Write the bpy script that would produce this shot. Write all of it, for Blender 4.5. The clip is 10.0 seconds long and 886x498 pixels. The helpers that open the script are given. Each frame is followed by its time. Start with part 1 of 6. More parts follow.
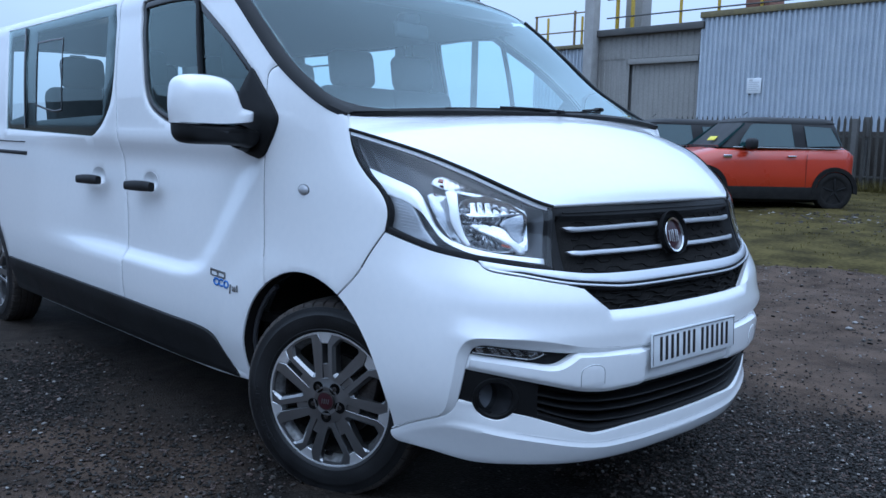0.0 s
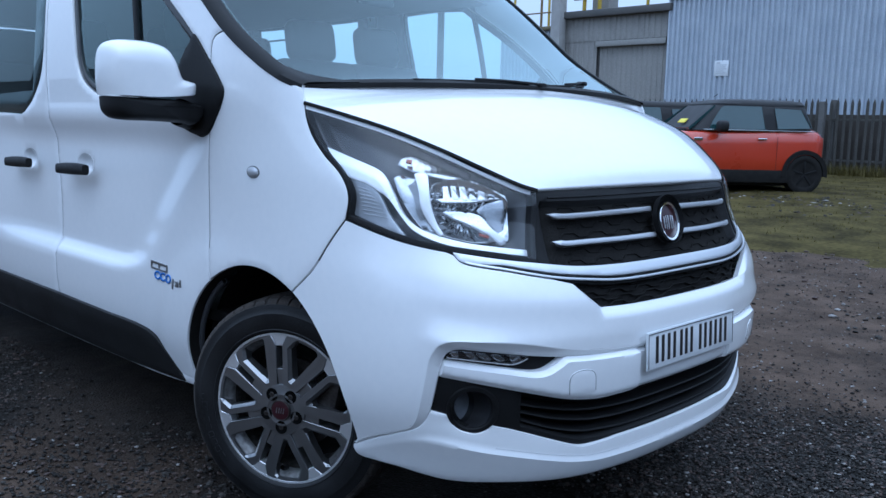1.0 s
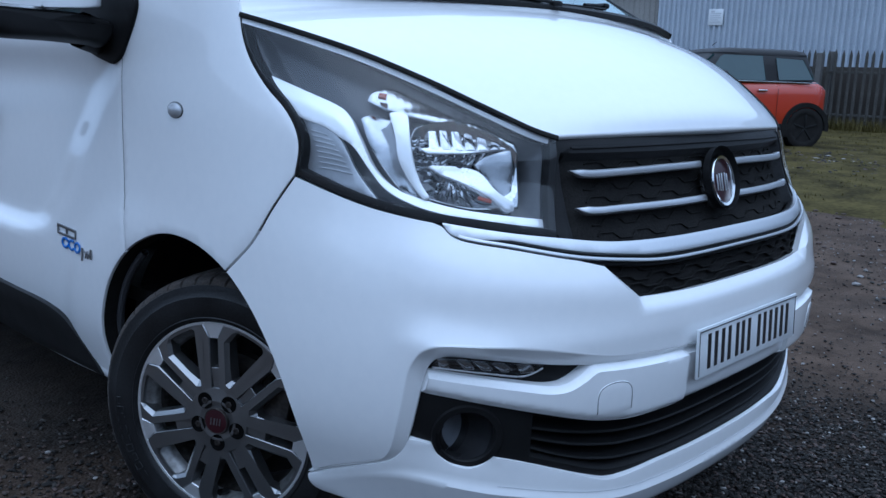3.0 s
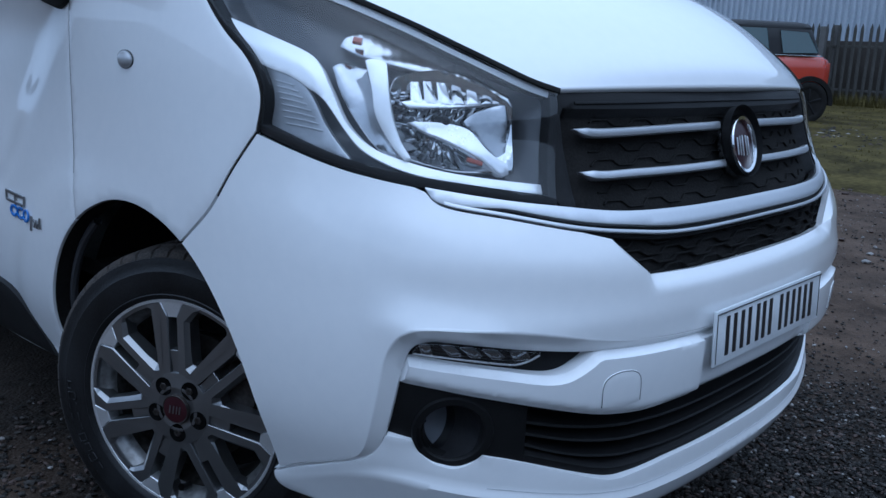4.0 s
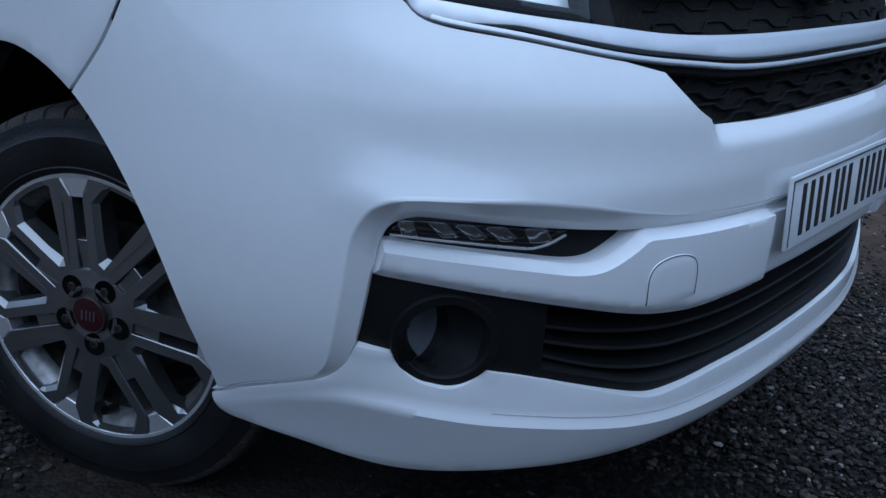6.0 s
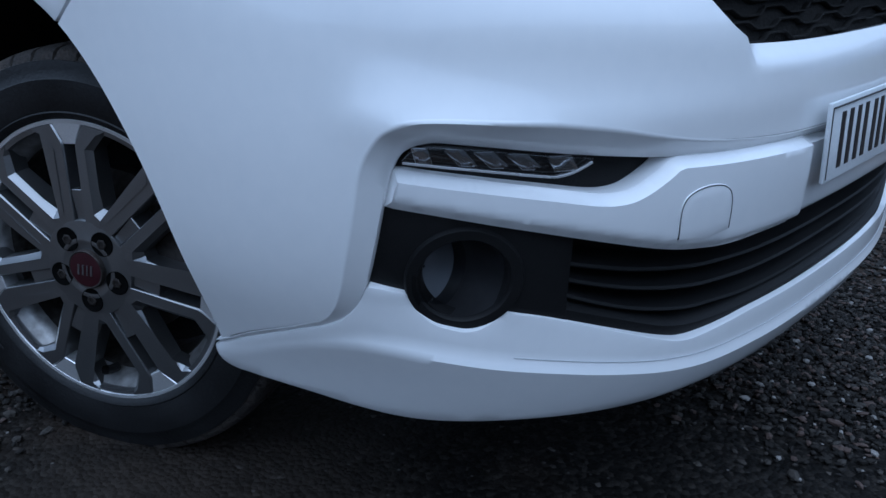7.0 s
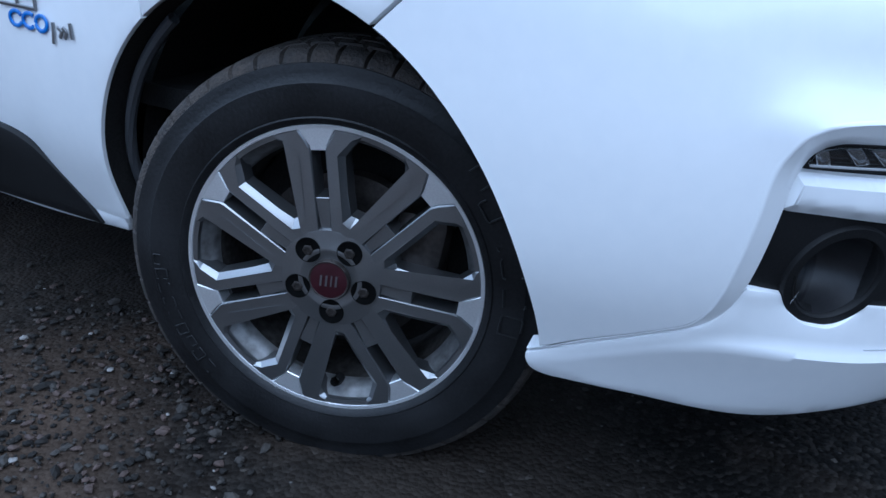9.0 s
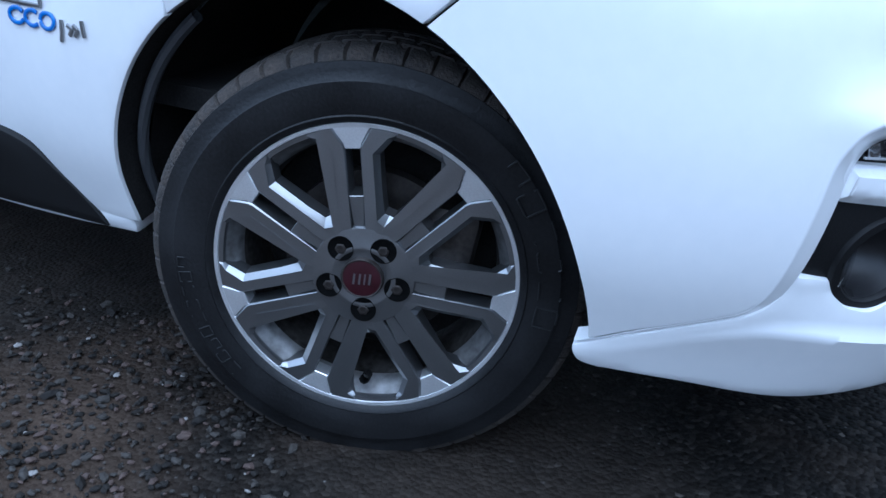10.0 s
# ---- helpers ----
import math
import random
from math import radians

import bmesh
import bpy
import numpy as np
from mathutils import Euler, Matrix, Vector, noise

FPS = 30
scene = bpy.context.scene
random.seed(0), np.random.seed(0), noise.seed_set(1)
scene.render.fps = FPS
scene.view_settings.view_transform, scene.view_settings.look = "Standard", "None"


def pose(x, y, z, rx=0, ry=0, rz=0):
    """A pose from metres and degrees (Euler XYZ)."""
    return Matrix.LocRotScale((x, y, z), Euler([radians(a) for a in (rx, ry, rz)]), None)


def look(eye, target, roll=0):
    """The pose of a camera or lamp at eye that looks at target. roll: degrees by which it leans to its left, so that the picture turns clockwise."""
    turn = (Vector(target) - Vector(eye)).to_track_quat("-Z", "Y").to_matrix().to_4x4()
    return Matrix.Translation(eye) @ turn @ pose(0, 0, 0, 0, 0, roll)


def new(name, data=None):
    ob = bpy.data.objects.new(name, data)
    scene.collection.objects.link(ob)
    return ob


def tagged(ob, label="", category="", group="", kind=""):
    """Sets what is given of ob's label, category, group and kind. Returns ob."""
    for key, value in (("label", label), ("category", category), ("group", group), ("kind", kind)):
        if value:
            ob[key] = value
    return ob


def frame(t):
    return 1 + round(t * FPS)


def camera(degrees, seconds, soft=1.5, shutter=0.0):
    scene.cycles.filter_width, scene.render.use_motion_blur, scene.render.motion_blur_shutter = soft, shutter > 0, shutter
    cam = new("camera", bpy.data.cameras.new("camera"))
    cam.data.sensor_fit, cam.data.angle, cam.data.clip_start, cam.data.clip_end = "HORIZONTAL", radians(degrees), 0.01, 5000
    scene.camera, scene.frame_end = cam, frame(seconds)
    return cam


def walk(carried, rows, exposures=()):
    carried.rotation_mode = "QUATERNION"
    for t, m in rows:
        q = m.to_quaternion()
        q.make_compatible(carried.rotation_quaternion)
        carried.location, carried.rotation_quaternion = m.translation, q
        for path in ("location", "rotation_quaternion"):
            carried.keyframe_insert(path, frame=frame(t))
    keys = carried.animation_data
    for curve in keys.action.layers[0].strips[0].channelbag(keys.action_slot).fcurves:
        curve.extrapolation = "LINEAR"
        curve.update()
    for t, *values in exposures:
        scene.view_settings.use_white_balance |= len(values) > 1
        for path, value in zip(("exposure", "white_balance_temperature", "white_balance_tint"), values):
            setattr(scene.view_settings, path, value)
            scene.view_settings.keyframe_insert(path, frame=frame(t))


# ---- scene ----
cam = camera(54.2, 10.0)
PATH = [
    (0, (-2.604, -2.450, 1.252), (-1.253, -0.996, 1.001), 1.4),
    (0.5, (-2.528, -2.306, 1.225), (-1.114, -0.915, 0.971), 1.4),
    (1, (-2.384, -2.202, 1.226), (-0.980, -0.806, 0.941), 1.4),
    (1.5, (-2.255, -2.108, 1.214), (-0.860, -0.709, 0.905), 1.6),
    (2, (-2.145, -1.985, 1.185), (-0.739, -0.599, 0.860), 1.9),
    (2.5, (-2.035, -1.853, 1.181), (-0.620, -0.486, 0.820), 2.0),
    (4, (-1.769, -1.623, 1.115), (-0.351, -0.286, 0.666), 2.5),
    (4.5, (-1.671, -1.549, 1.085), (-0.277, -0.202, 0.591), 2.3),
    (5, (-1.597, -1.443, 1.051), (-0.206, -0.118, 0.493), 2.5),
    (5.5, (-1.533, -1.380, 1.023), (-0.151, -0.092, 0.366), 2.6),
    (6, (-1.492, -1.351, 0.949), (-0.082, -0.099, 0.282), 2.3),
    (6.2, (-1.470, -1.343, 0.929), (-0.065, -0.097, 0.241), 2.1),
    (7.3, (-1.460, -1.275, 0.868), (-0.066, -0.036, 0.141), 1.0),
    (7.5, (-1.491, -1.244, 0.870), (-0.081, -0.028, 0.139), 1.1),
    (8, (-1.637, -1.130, 0.891), (-0.164, 0.007, 0.158), 1.4),
    (8.5, (-1.733, -0.996, 0.895), (-0.276, 0.157, 0.155), 0.6),
    (9, (-1.772, -0.859, 0.901), (-0.274, 0.210, 0.117), 0.7),
    (9.5, (-1.831, -0.769, 0.909), (-0.276, 0.195, 0.101), 1.2),
    (10, (-1.862, -0.725, 0.916), (-0.285, 0.199, 0.104), 1.2),
]
walk(cam, [(t, look(eye, target, roll)) for t, eye, target, roll in PATH],
     [(0.0, 0.10, 4850, 7), (2.5, -0.08, 4820, 7), (4.0, -0.36, 4810, 7), (5.0, -0.48, 4810, 7), (6.0, -0.58, 4800, 7), (7.5, -0.05, 4840, 7), (8.5, 0.32, 4820, 7), (10.0, 0.78, 4800, 7)])
from mathutils import geometry


# ---- light ----
world = bpy.data.worlds.new("sky")
scene.world = world
world.use_nodes = True
nt = world.node_tree
sky = nt.nodes.new("ShaderNodeTexSky")
sky.sky_type, sky.sun_disc = "NISHITA", False
sky.sun_elevation, sky.sun_rotation = radians(68), radians(215)
sky.air_density, sky.dust_density, sky.ozone_density = 1.0, 4.0, 1.5
# a sheet of cloud, brighter overhead, over the clear sky
co, sep, ramp = (nt.nodes.new(k) for k in ("ShaderNodeTexCoord", "ShaderNodeSeparateXYZ", "ShaderNodeValToRGB"))
cloud = nt.nodes.new("ShaderNodeTexNoise")
cloud.inputs["Scale"].default_value, cloud.inputs["Detail"].default_value = 2.2, 5.0
lift_ = nt.nodes.new("ShaderNodeMath")
lift_.operation, lift_.inputs[1].default_value = "MULTIPLY_ADD", 0.25
nt.links.new(co.outputs["Generated"], sep.inputs[0]), nt.links.new(co.outputs["Generated"], cloud.inputs["Vector"])
nt.links.new(cloud.outputs["Fac"], lift_.inputs[0]), nt.links.new(sep.outputs[2], lift_.inputs[2])
nt.links.new(lift_.outputs[0], ramp.inputs[0])
ramp.color_ramp.elements[0].position, ramp.color_ramp.elements[0].color = 0.10, (4.3, 4.75, 5.5, 1)
ramp.color_ramp.elements[1].position, ramp.color_ramp.elements[1].color = 1.0, (14.0, 15.0, 16.4, 1)
veil = nt.nodes.new("ShaderNodeMix")
veil.data_type = "RGBA"
veil.inputs[0].default_value = 0.85
nt.links.new(sky.outputs[0], veil.inputs[6]), nt.links.new(ramp.outputs[0], veil.inputs[7])
nt.links.new(veil.outputs[2], nt.nodes["Background"].inputs[0])
nt.nodes["Background"].inputs[1].default_value = 0.12
sun = new("sun", bpy.data.lights.new("sun", "SUN"))
sun.data.energy, sun.data.angle, sun.data.color = 0.6, radians(70), (1.0, 0.97, 0.93)
sun.matrix_world = look((-3.2, -4.6, 14), (0, 0, 0))


# ---- the van's skin ----
def glide(table, v):
    """A smooth curve through (place, value) pairs."""
    k = np.array(table, float)
    d = np.gradient(k[:, 1], k[:, 0])
    i = np.clip(np.searchsorted(k[:, 0], v) - 1, 0, len(k) - 2)
    h = k[i + 1, 0] - k[i, 0]
    t = np.clip((v - k[i, 0]) / h, 0, 1)
    return ((2 * t**3 - 3 * t**2 + 1) * k[i, 1] + (t**3 - 2 * t**2 + t) * h * d[i]
            + (-2 * t**3 + 3 * t**2) * k[i + 1, 1] + (t**3 - t**2) * h * d[i + 1])


NOSE = [(0.15, -0.80), (0.24, -0.860), (0.33, -0.890), (0.45, -0.902), (0.58, -0.910), (0.70, -0.900), (0.765, -0.890), (0.82, -0.866), (0.88, -0.832), (0.95, -0.806),
        (1.06, -0.770), (1.17, -0.650), (1.28, -0.520), (1.34, -0.440)]
WIDE = [(0.15, 0.84), (0.24, 0.87), (0.33, 0.894), (0.45, 0.929), (0.60, 0.943), (0.75, 0.9415), (0.85, 0.939), (0.95, 0.935), (1.07, 0.931), (1.28, 0.920),
        (1.34, 0.919), (1.55, 0.912), (1.75, 0.893), (1.88, 0.868), (1.95, 0.80)]
ROUND = [(0.2, 4.4), (0.33, 4.45), (0.48, 4.78), (0.65, 4.76), (0.80, 4.50), (0.90, 4.17), (0.95, 4.04), (1.34, 3.8)]
BACK = 0.2


def skin(s, z):
    """The van's outer skin: s runs from 0 at the nose's middle to 1 beside the front wheel on its right, then on along the side, 1 more a metre; below 0 on its left."""
    s, z = np.asarray(s, float), np.asarray(z, float)
    nose, wide, m = glide(NOSE, z), glide(WIDE, z), glide(ROUND, z)
    a, way = np.abs(s), np.where(s < 0, 1.0, -1.0)
    q = np.clip(a, 0, 1) * math.pi / 2
    x = wide * np.sin(q) ** (2 / 2.6) + 0.012 * np.clip((a - 1) / 0.6, 0, 1)
    y = BACK - (BACK - nose) * np.maximum(np.cos(q), 0) ** (2 / m) + np.maximum(a - 1, 0)
    return np.stack([way * x, y, z], -1)


# -- end skin


# ---- materials ----
def material(name, colour, other=None, rough=0.5, rough2=None, metal=0.0, scale=8.0, fine=120.0, bump=0.0, coat=0.0, spec=0.5, mix=0.5, detail=6.0):
    """A surface whose colour and gloss wander between two values at a large and a small scale, with fine relief."""
    m = bpy.data.materials.new(name)
    m.use_nodes = True
    t = m.node_tree
    b = t.nodes["Principled BSDF"]
    b.inputs["Metallic"].default_value, b.inputs["Coat Weight"].default_value, b.inputs["Coat Roughness"].default_value = metal, coat, 0.03
    b.inputs["Specular IOR Level"].default_value = spec
    co = t.nodes.new("ShaderNodeTexCoord")

    def noise_at(s, d):
        n = t.nodes.new("ShaderNodeTexNoise")
        n.inputs["Scale"].default_value, n.inputs["Detail"].default_value = s, d
        t.links.new(co.outputs["Object"], n.inputs["Vector"])
        return n.outputs["Fac"]

    big, small = noise_at(scale, detail), noise_at(fine, 3.0)
    both_ = t.nodes.new("ShaderNodeMix")
    both_.inputs[0].default_value = mix
    t.links.new(big, both_.inputs[2]), t.links.new(small, both_.inputs[3])
    ramp = t.nodes.new("ShaderNodeValToRGB")
    ramp.color_ramp.elements[0].position, ramp.color_ramp.elements[1].position = 0.36, 0.64
    ramp.color_ramp.elements[0].color = (*colour, 1)
    ramp.color_ramp.elements[1].color = (*(other or colour), 1)
    t.links.new(both_.outputs[0], ramp.inputs[0]), t.links.new(ramp.outputs[0], b.inputs["Base Color"])
    span = t.nodes.new("ShaderNodeMapRange")
    span.inputs["From Min"].default_value, span.inputs["From Max"].default_value = 0.3, 0.7
    span.inputs["To Min"].default_value, span.inputs["To Max"].default_value = rough, rough if rough2 is None else rough2
    t.links.new(big, span.inputs["Value"]), t.links.new(span.outputs[0], b.inputs["Roughness"])
    if bump:
        u = t.nodes.new("ShaderNodeBump")
        u.inputs["Strength"].default_value, u.inputs["Distance"].default_value = bump, 0.004
        t.links.new(small, u.inputs["Height"]), t.links.new(u.outputs[0], b.inputs["Normal"])
    return m


def glass(name, tint, gloss=0.02, sheen=(1.0, 1.0, 1.0), ior=1.5):
    """A thin pane: it lets light through with a tint, and mirrors more towards a glancing view."""
    m = bpy.data.materials.new(name)
    m.use_nodes = True
    t = m.node_tree
    t.nodes.remove(t.nodes["Principled BSDF"])
    clear, shine, mixer, f, steep, least = (t.nodes.new(k) for k in ("ShaderNodeBsdfTransparent", "ShaderNodeBsdfGlossy", "ShaderNodeMixShader", "ShaderNodeLayerWeight", "ShaderNodeMath", "ShaderNodeMath"))
    f.inputs["Blend"].default_value = 0.5
    low = ((ior - 1) / (ior + 1)) ** 2
    steep.operation, steep.inputs[1].default_value = "POWER", 5.0
    least.operation, least.inputs[1].default_value, least.inputs[2].default_value = "MULTIPLY_ADD", 1 - low, low
    t.links.new(f.outputs["Facing"], steep.inputs[0]), t.links.new(steep.outputs[0], least.inputs[0])
    clear.inputs[0].default_value, shine.inputs[0].default_value = (*tint, 1), (*sheen, 1)
    shine.inputs["Roughness"].default_value = gloss
    t.links.new(least.outputs[0], mixer.inputs[0]), t.links.new(clear.outputs[0], mixer.inputs[1]), t.links.new(shine.outputs[0], mixer.inputs[2])
    t.links.new(mixer.outputs[0], t.nodes["Material Output"].inputs[0])
    return m


PAINT = material("white_paint", (0.78, 0.79, 0.80), (0.81, 0.815, 0.82), 0.36, 0.42, scale=2.0, fine=40, coat=1.0)
BLACK = material("black_plastic", (0.006, 0.006, 0.0065), (0.011, 0.011, 0.0115), 0.5, 0.65, scale=5, fine=400, bump=0.15, spec=0.22)
GLOSSBLACK = material("gloss_black", (0.008, 0.008, 0.009), (0.012, 0.012, 0.013), 0.12, 0.2, scale=4)
GREYTRIM = material("dark_grey_trim", (0.035, 0.037, 0.042), (0.05, 0.052, 0.056), 0.3, 0.42, scale=6, fine=300)
FOGBOWL = material("fog_tube", (0.012, 0.012, 0.013), (0.020, 0.020, 0.022), 0.30, 0.38, scale=6)
LINER = material("liner_felt", (0.012, 0.0117, 0.0114), (0.024, 0.0228, 0.0216), 0.95, scale=12, fine=200, bump=0.4, spec=0.1)
RUBBER = material("tyre_rubber", (0.0065, 0.0065, 0.0069), (0.0150, 0.0150, 0.0158), 0.32, 0.55, scale=9, fine=180, bump=0.2, spec=0.30)
LETTER = material("raised_rubber", (0.013, 0.013, 0.0138), (0.019, 0.019, 0.020), 0.4, 0.5, scale=30, fine=200)
MUD = material("muddy_tread", (0.018, 0.0160, 0.0145), (0.058, 0.046, 0.037), 0.75, 0.9, scale=30, fine=220, bump=0.6)
STRIPMETAL = material("brushed_strip", (0.57, 0.58, 0.60), (0.60, 0.61, 0.63), 0.36, 0.38, metal=0.85, scale=6)
CHROME = material("chrome", (0.78, 0.79, 0.8), (0.7, 0.71, 0.72), 0.08, 0.16, metal=1.0, scale=9)
SATIN = material("satin_silver", (0.60, 0.61, 0.63), (0.67, 0.68, 0.70), 0.34, 0.42, metal=0.7, scale=6)
ALLOY = material("alloy_dark", (0.275, 0.279, 0.285), (0.31, 0.314, 0.32), 0.28, 0.34, metal=0.9, scale=20, fine=500)
ALLOYCUT = material("alloy_machined", (0.80, 0.805, 0.815), (0.90, 0.905, 0.915), 0.36, 0.46, metal=0.8, scale=25, fine=400)
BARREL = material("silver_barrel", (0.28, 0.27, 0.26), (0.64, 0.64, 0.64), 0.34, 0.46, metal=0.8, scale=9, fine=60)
# dust plus the shade deep inside the barrel, both put into the colour
DUSTY_SHADED = material("dusty_shaded_barrel", (0.014, 0.012, 0.010), (0.10, 0.092, 0.084), 0.5, 0.75, metal=0.4, scale=14, fine=90)
# near-black that stands for the shade inside the bolt holes
HOLE_SHADE = material("bolt_hole_shade", (0.003, 0.003, 0.003), (0.005, 0.005, 0.005), 0.85, 0.95, scale=30, spec=0.03)
STEEL = material("brake_steel", (0.05, 0.045, 0.042), (0.09, 0.078, 0.07), 0.4, 0.6, metal=0.8, scale=30)
REFLECTOR = material("lamp_reflector", (0.50, 0.51, 0.525), (0.62, 0.63, 0.645), 0.05, 0.10, metal=1.0, scale=14)
HOUSING = material("lamp_housing", (0.055, 0.057, 0.063), (0.075, 0.077, 0.083), 0.3, 0.36, scale=3, fine=30)
CHEEK = material("side_reflector_silver", (0.42, 0.43, 0.45), (0.50, 0.51, 0.53), 0.30, 0.38, metal=0.6, scale=14)
LAMPGREY = material("lamp_grey", (0.44, 0.45, 0.47), (0.52, 0.53, 0.55), 0.3, 0.4, metal=0.4, scale=14)
BOWLGREY = material("bowl_chrome", (0.42, 0.43, 0.45), (0.50, 0.51, 0.53), 0.14, 0.2, metal=1.0, scale=14)
SILVERED = material("silvered_plastic", (0.80, 0.81, 0.83), (0.74, 0.75, 0.77), 0.22, 0.3, metal=0.6, scale=14)
PIPE = material("light_guide", (0.95, 0.95, 0.95), (0.92, 0.93, 0.94), 0.2, 0.28, metal=0.2, scale=20, coat=0.8)
AMBER = material("amber_bulb", (0.30, 0.06, 0.03), (0.24, 0.04, 0.02), 0.15, scale=20)
RED = material("badge_red", (0.022, 0.003, 0.006), (0.032, 0.004, 0.008), 0.35, 0.45, scale=40, coat=0.0)
PLATE = material("plate_white", (0.60, 0.62, 0.64), (0.68, 0.70, 0.71), 0.3, 0.42, scale=12, fine=200)
INK = material("plate_black", (0.01, 0.01, 0.012), (0.016, 0.016, 0.018), 0.35, scale=12)
BLUE = material("badge_blue", (0.015, 0.13, 0.48), (0.02, 0.17, 0.56), 0.35, scale=20, coat=0.8)
SEAT = material("seat_cloth", (0.028, 0.029, 0.032), (0.05, 0.052, 0.056), 0.85, scale=20, fine=500, bump=0.3)
LINING = material("roof_lining", (0.20, 0.21, 0.22), (0.25, 0.26, 0.27), 0.9, scale=10, fine=300, bump=0.2)
DASH = material("dashboard_plastic", (0.03, 0.031, 0.034), (0.045, 0.046, 0.05), 0.6, 0.7, scale=8, fine=500, bump=0.2)
CLEAR = glass("lamp_lens", (0.96, 0.97, 0.98))
FOGLENS = glass("fog_lens", (0.55, 0.57, 0.60), sheen=(0.9, 0.9, 0.9), ior=1.6)
SCREEN = glass("windscreen_glass", (0.80, 0.94, 0.96), sheen=(0.84, 0.98, 1.0), ior=1.75)
WINDOW = glass("window_glass", (0.80, 0.95, 0.96), sheen=(0.82, 1.0, 1.0), ior=2.0)
TINTED = glass("privacy_glass", (0.80, 0.90, 0.91), sheen=(0.85, 1.0, 1.0), ior=1.5)


# ---- making parts ----
def mesh_of(bm, name, mt, sharp=40):
    me = bpy.data.meshes.new(name)
    bm.to_mesh(me)
    bm.free()
    for p in me.polygons:
        p.use_smooth = True
    me.set_sharp_from_angle(angle=radians(sharp))
    me.materials.append(mt)
    return me


def part(name, bm, mt, parent=None, label="", sharp=40):
    ob = new(name, mesh_of(bm, name, mt, sharp) if isinstance(bm, bmesh.types.BMesh) else bm)
    if parent:
        ob.parent = parent
    return tagged(ob, label)


def thing(name, label, category, group="", kind="", at=None):
    ob = new(name)
    ob.empty_display_size = 0.2
    if at is not None:
        ob.matrix_world = at
    return tagged(ob, label, category, group, kind)


def curve(points, n=6):
    """A smooth open line through the points (Catmull-Rom), n steps between neighbours."""
    p = np.array(points, float)
    if len(p) < 3:
        return [tuple(p[0] + (p[-1] - p[0]) * k / (2 * n)) for k in range(2 * n + 1)]
    q = np.vstack([2 * p[0] - p[1], p, 2 * p[-1] - p[-2]])
    out = []
    for i in range(1, len(q) - 2):
        for k in range(n):
            t = k / n
            out.append(tuple(0.5 * (2 * q[i] + (q[i + 1] - q[i - 1]) * t + (2 * q[i - 1] - 5 * q[i] + 4 * q[i + 1] - q[i + 2]) * t**2
                                    + (3 * q[i] - q[i - 1] - 3 * q[i + 1] + q[i + 2]) * t**3)))
    return out + [tuple(p[-1])]


def chain(*lines):
    """Lines joined end to end into one outline, with corners where they meet."""
    out = []
    for line in lines:
        for p in line:
            if not out or math.dist(out[-1], p) > 1e-4:
                out.append(tuple(p))
    return out[:-1] if math.dist(out[0], out[-1]) < 1e-4 else out


def both(half):
    """A right half from the middle's top to the middle's bottom, made whole."""
    return chain(half, [(-s, z) for s, z in reversed(half)])


ALONG = np.r_[1 - (1 - np.linspace(0, 1, 3000)) ** 4]
ARC = skin(ALONG**2, np.full(3000, 0.8))
ALONG = ALONG**2
ARC = np.r_[0, np.cumsum(np.linalg.norm(np.diff(ARC, axis=0), axis=1))]


def spread(q):
    """(s, z) laid flat in metres."""
    q = np.asarray(q, float)
    a = np.abs(q[:, 0])
    return np.c_[np.sign(q[:, 0]) * np.where(a <= 1, np.interp(a, ALONG, ARC), ARC[-1] + a - 1), q[:, 1]]


def gather(q):
    a = np.abs(q[:, 0])
    return np.c_[np.sign(q[:, 0]) * np.where(a <= ARC[-1], np.interp(a, ARC, ALONG), a - ARC[-1] + 1), q[:, 1]]


def to_skin(y, z):
    """The s at which the skin at height z has this y."""
    if y >= BACK:
        return 1 + y - BACK
    c = ((BACK - y) / (BACK - float(glide(NOSE, z)))) ** (float(glide(ROUND, z)) / 2)
    return math.acos(min(1, c)) / (math.pi / 2)


def bend(points, n=6):
    """A smooth line along the side through (s, z) points, even where the nose runs into the side."""
    q = np.array(points, float)
    out = []
    for y, z in curve(np.c_[skin(q[:, 0], q[:, 1])[:, 1], q[:, 1]], n):
        out.append((to_skin(y, z), z))
    return out


def inside(q, loop):
    x, y = q[:, 0], q[:, 1]
    hit = np.zeros(len(q), bool)
    for (ax, ay), (bx, by) in zip(loop, np.roll(loop, -1, 0)):
        cross = (ay > y) != (by > y)
        hit ^= cross & (x < (bx - ax) * (y - ay) / (by - ay + 1e-12) + ax)
    return hit


def near(q, loop):
    best = np.full(len(q), 1e9)
    for a, b in zip(loop, np.roll(loop, -1, 0)):
        ab = b - a
        t = np.clip(((q - a) @ ab) / (ab @ ab + 1e-12), 0, 1)
        best = np.minimum(best, np.hypot(*(q - a - t[:, None] * ab).T))
    return best


def shrink(loop, gap):
    """A closed loop drawn in by a gap."""
    area = np.sum(loop[:, 0] * np.roll(loop[:, 1], -1) - np.roll(loop[:, 0], -1) * loop[:, 1])
    e = np.roll(loop, -1, 0) - loop
    nrm = np.c_[-e[:, 1], e[:, 0]] / (np.hypot(*e.T)[:, None] + 1e-9) * np.sign(area)
    v = nrm + np.roll(nrm, 1, 0)
    v /= np.maximum((v * v).sum(1, keepdims=True) / 2, 0.5)
    return loop + gap * v


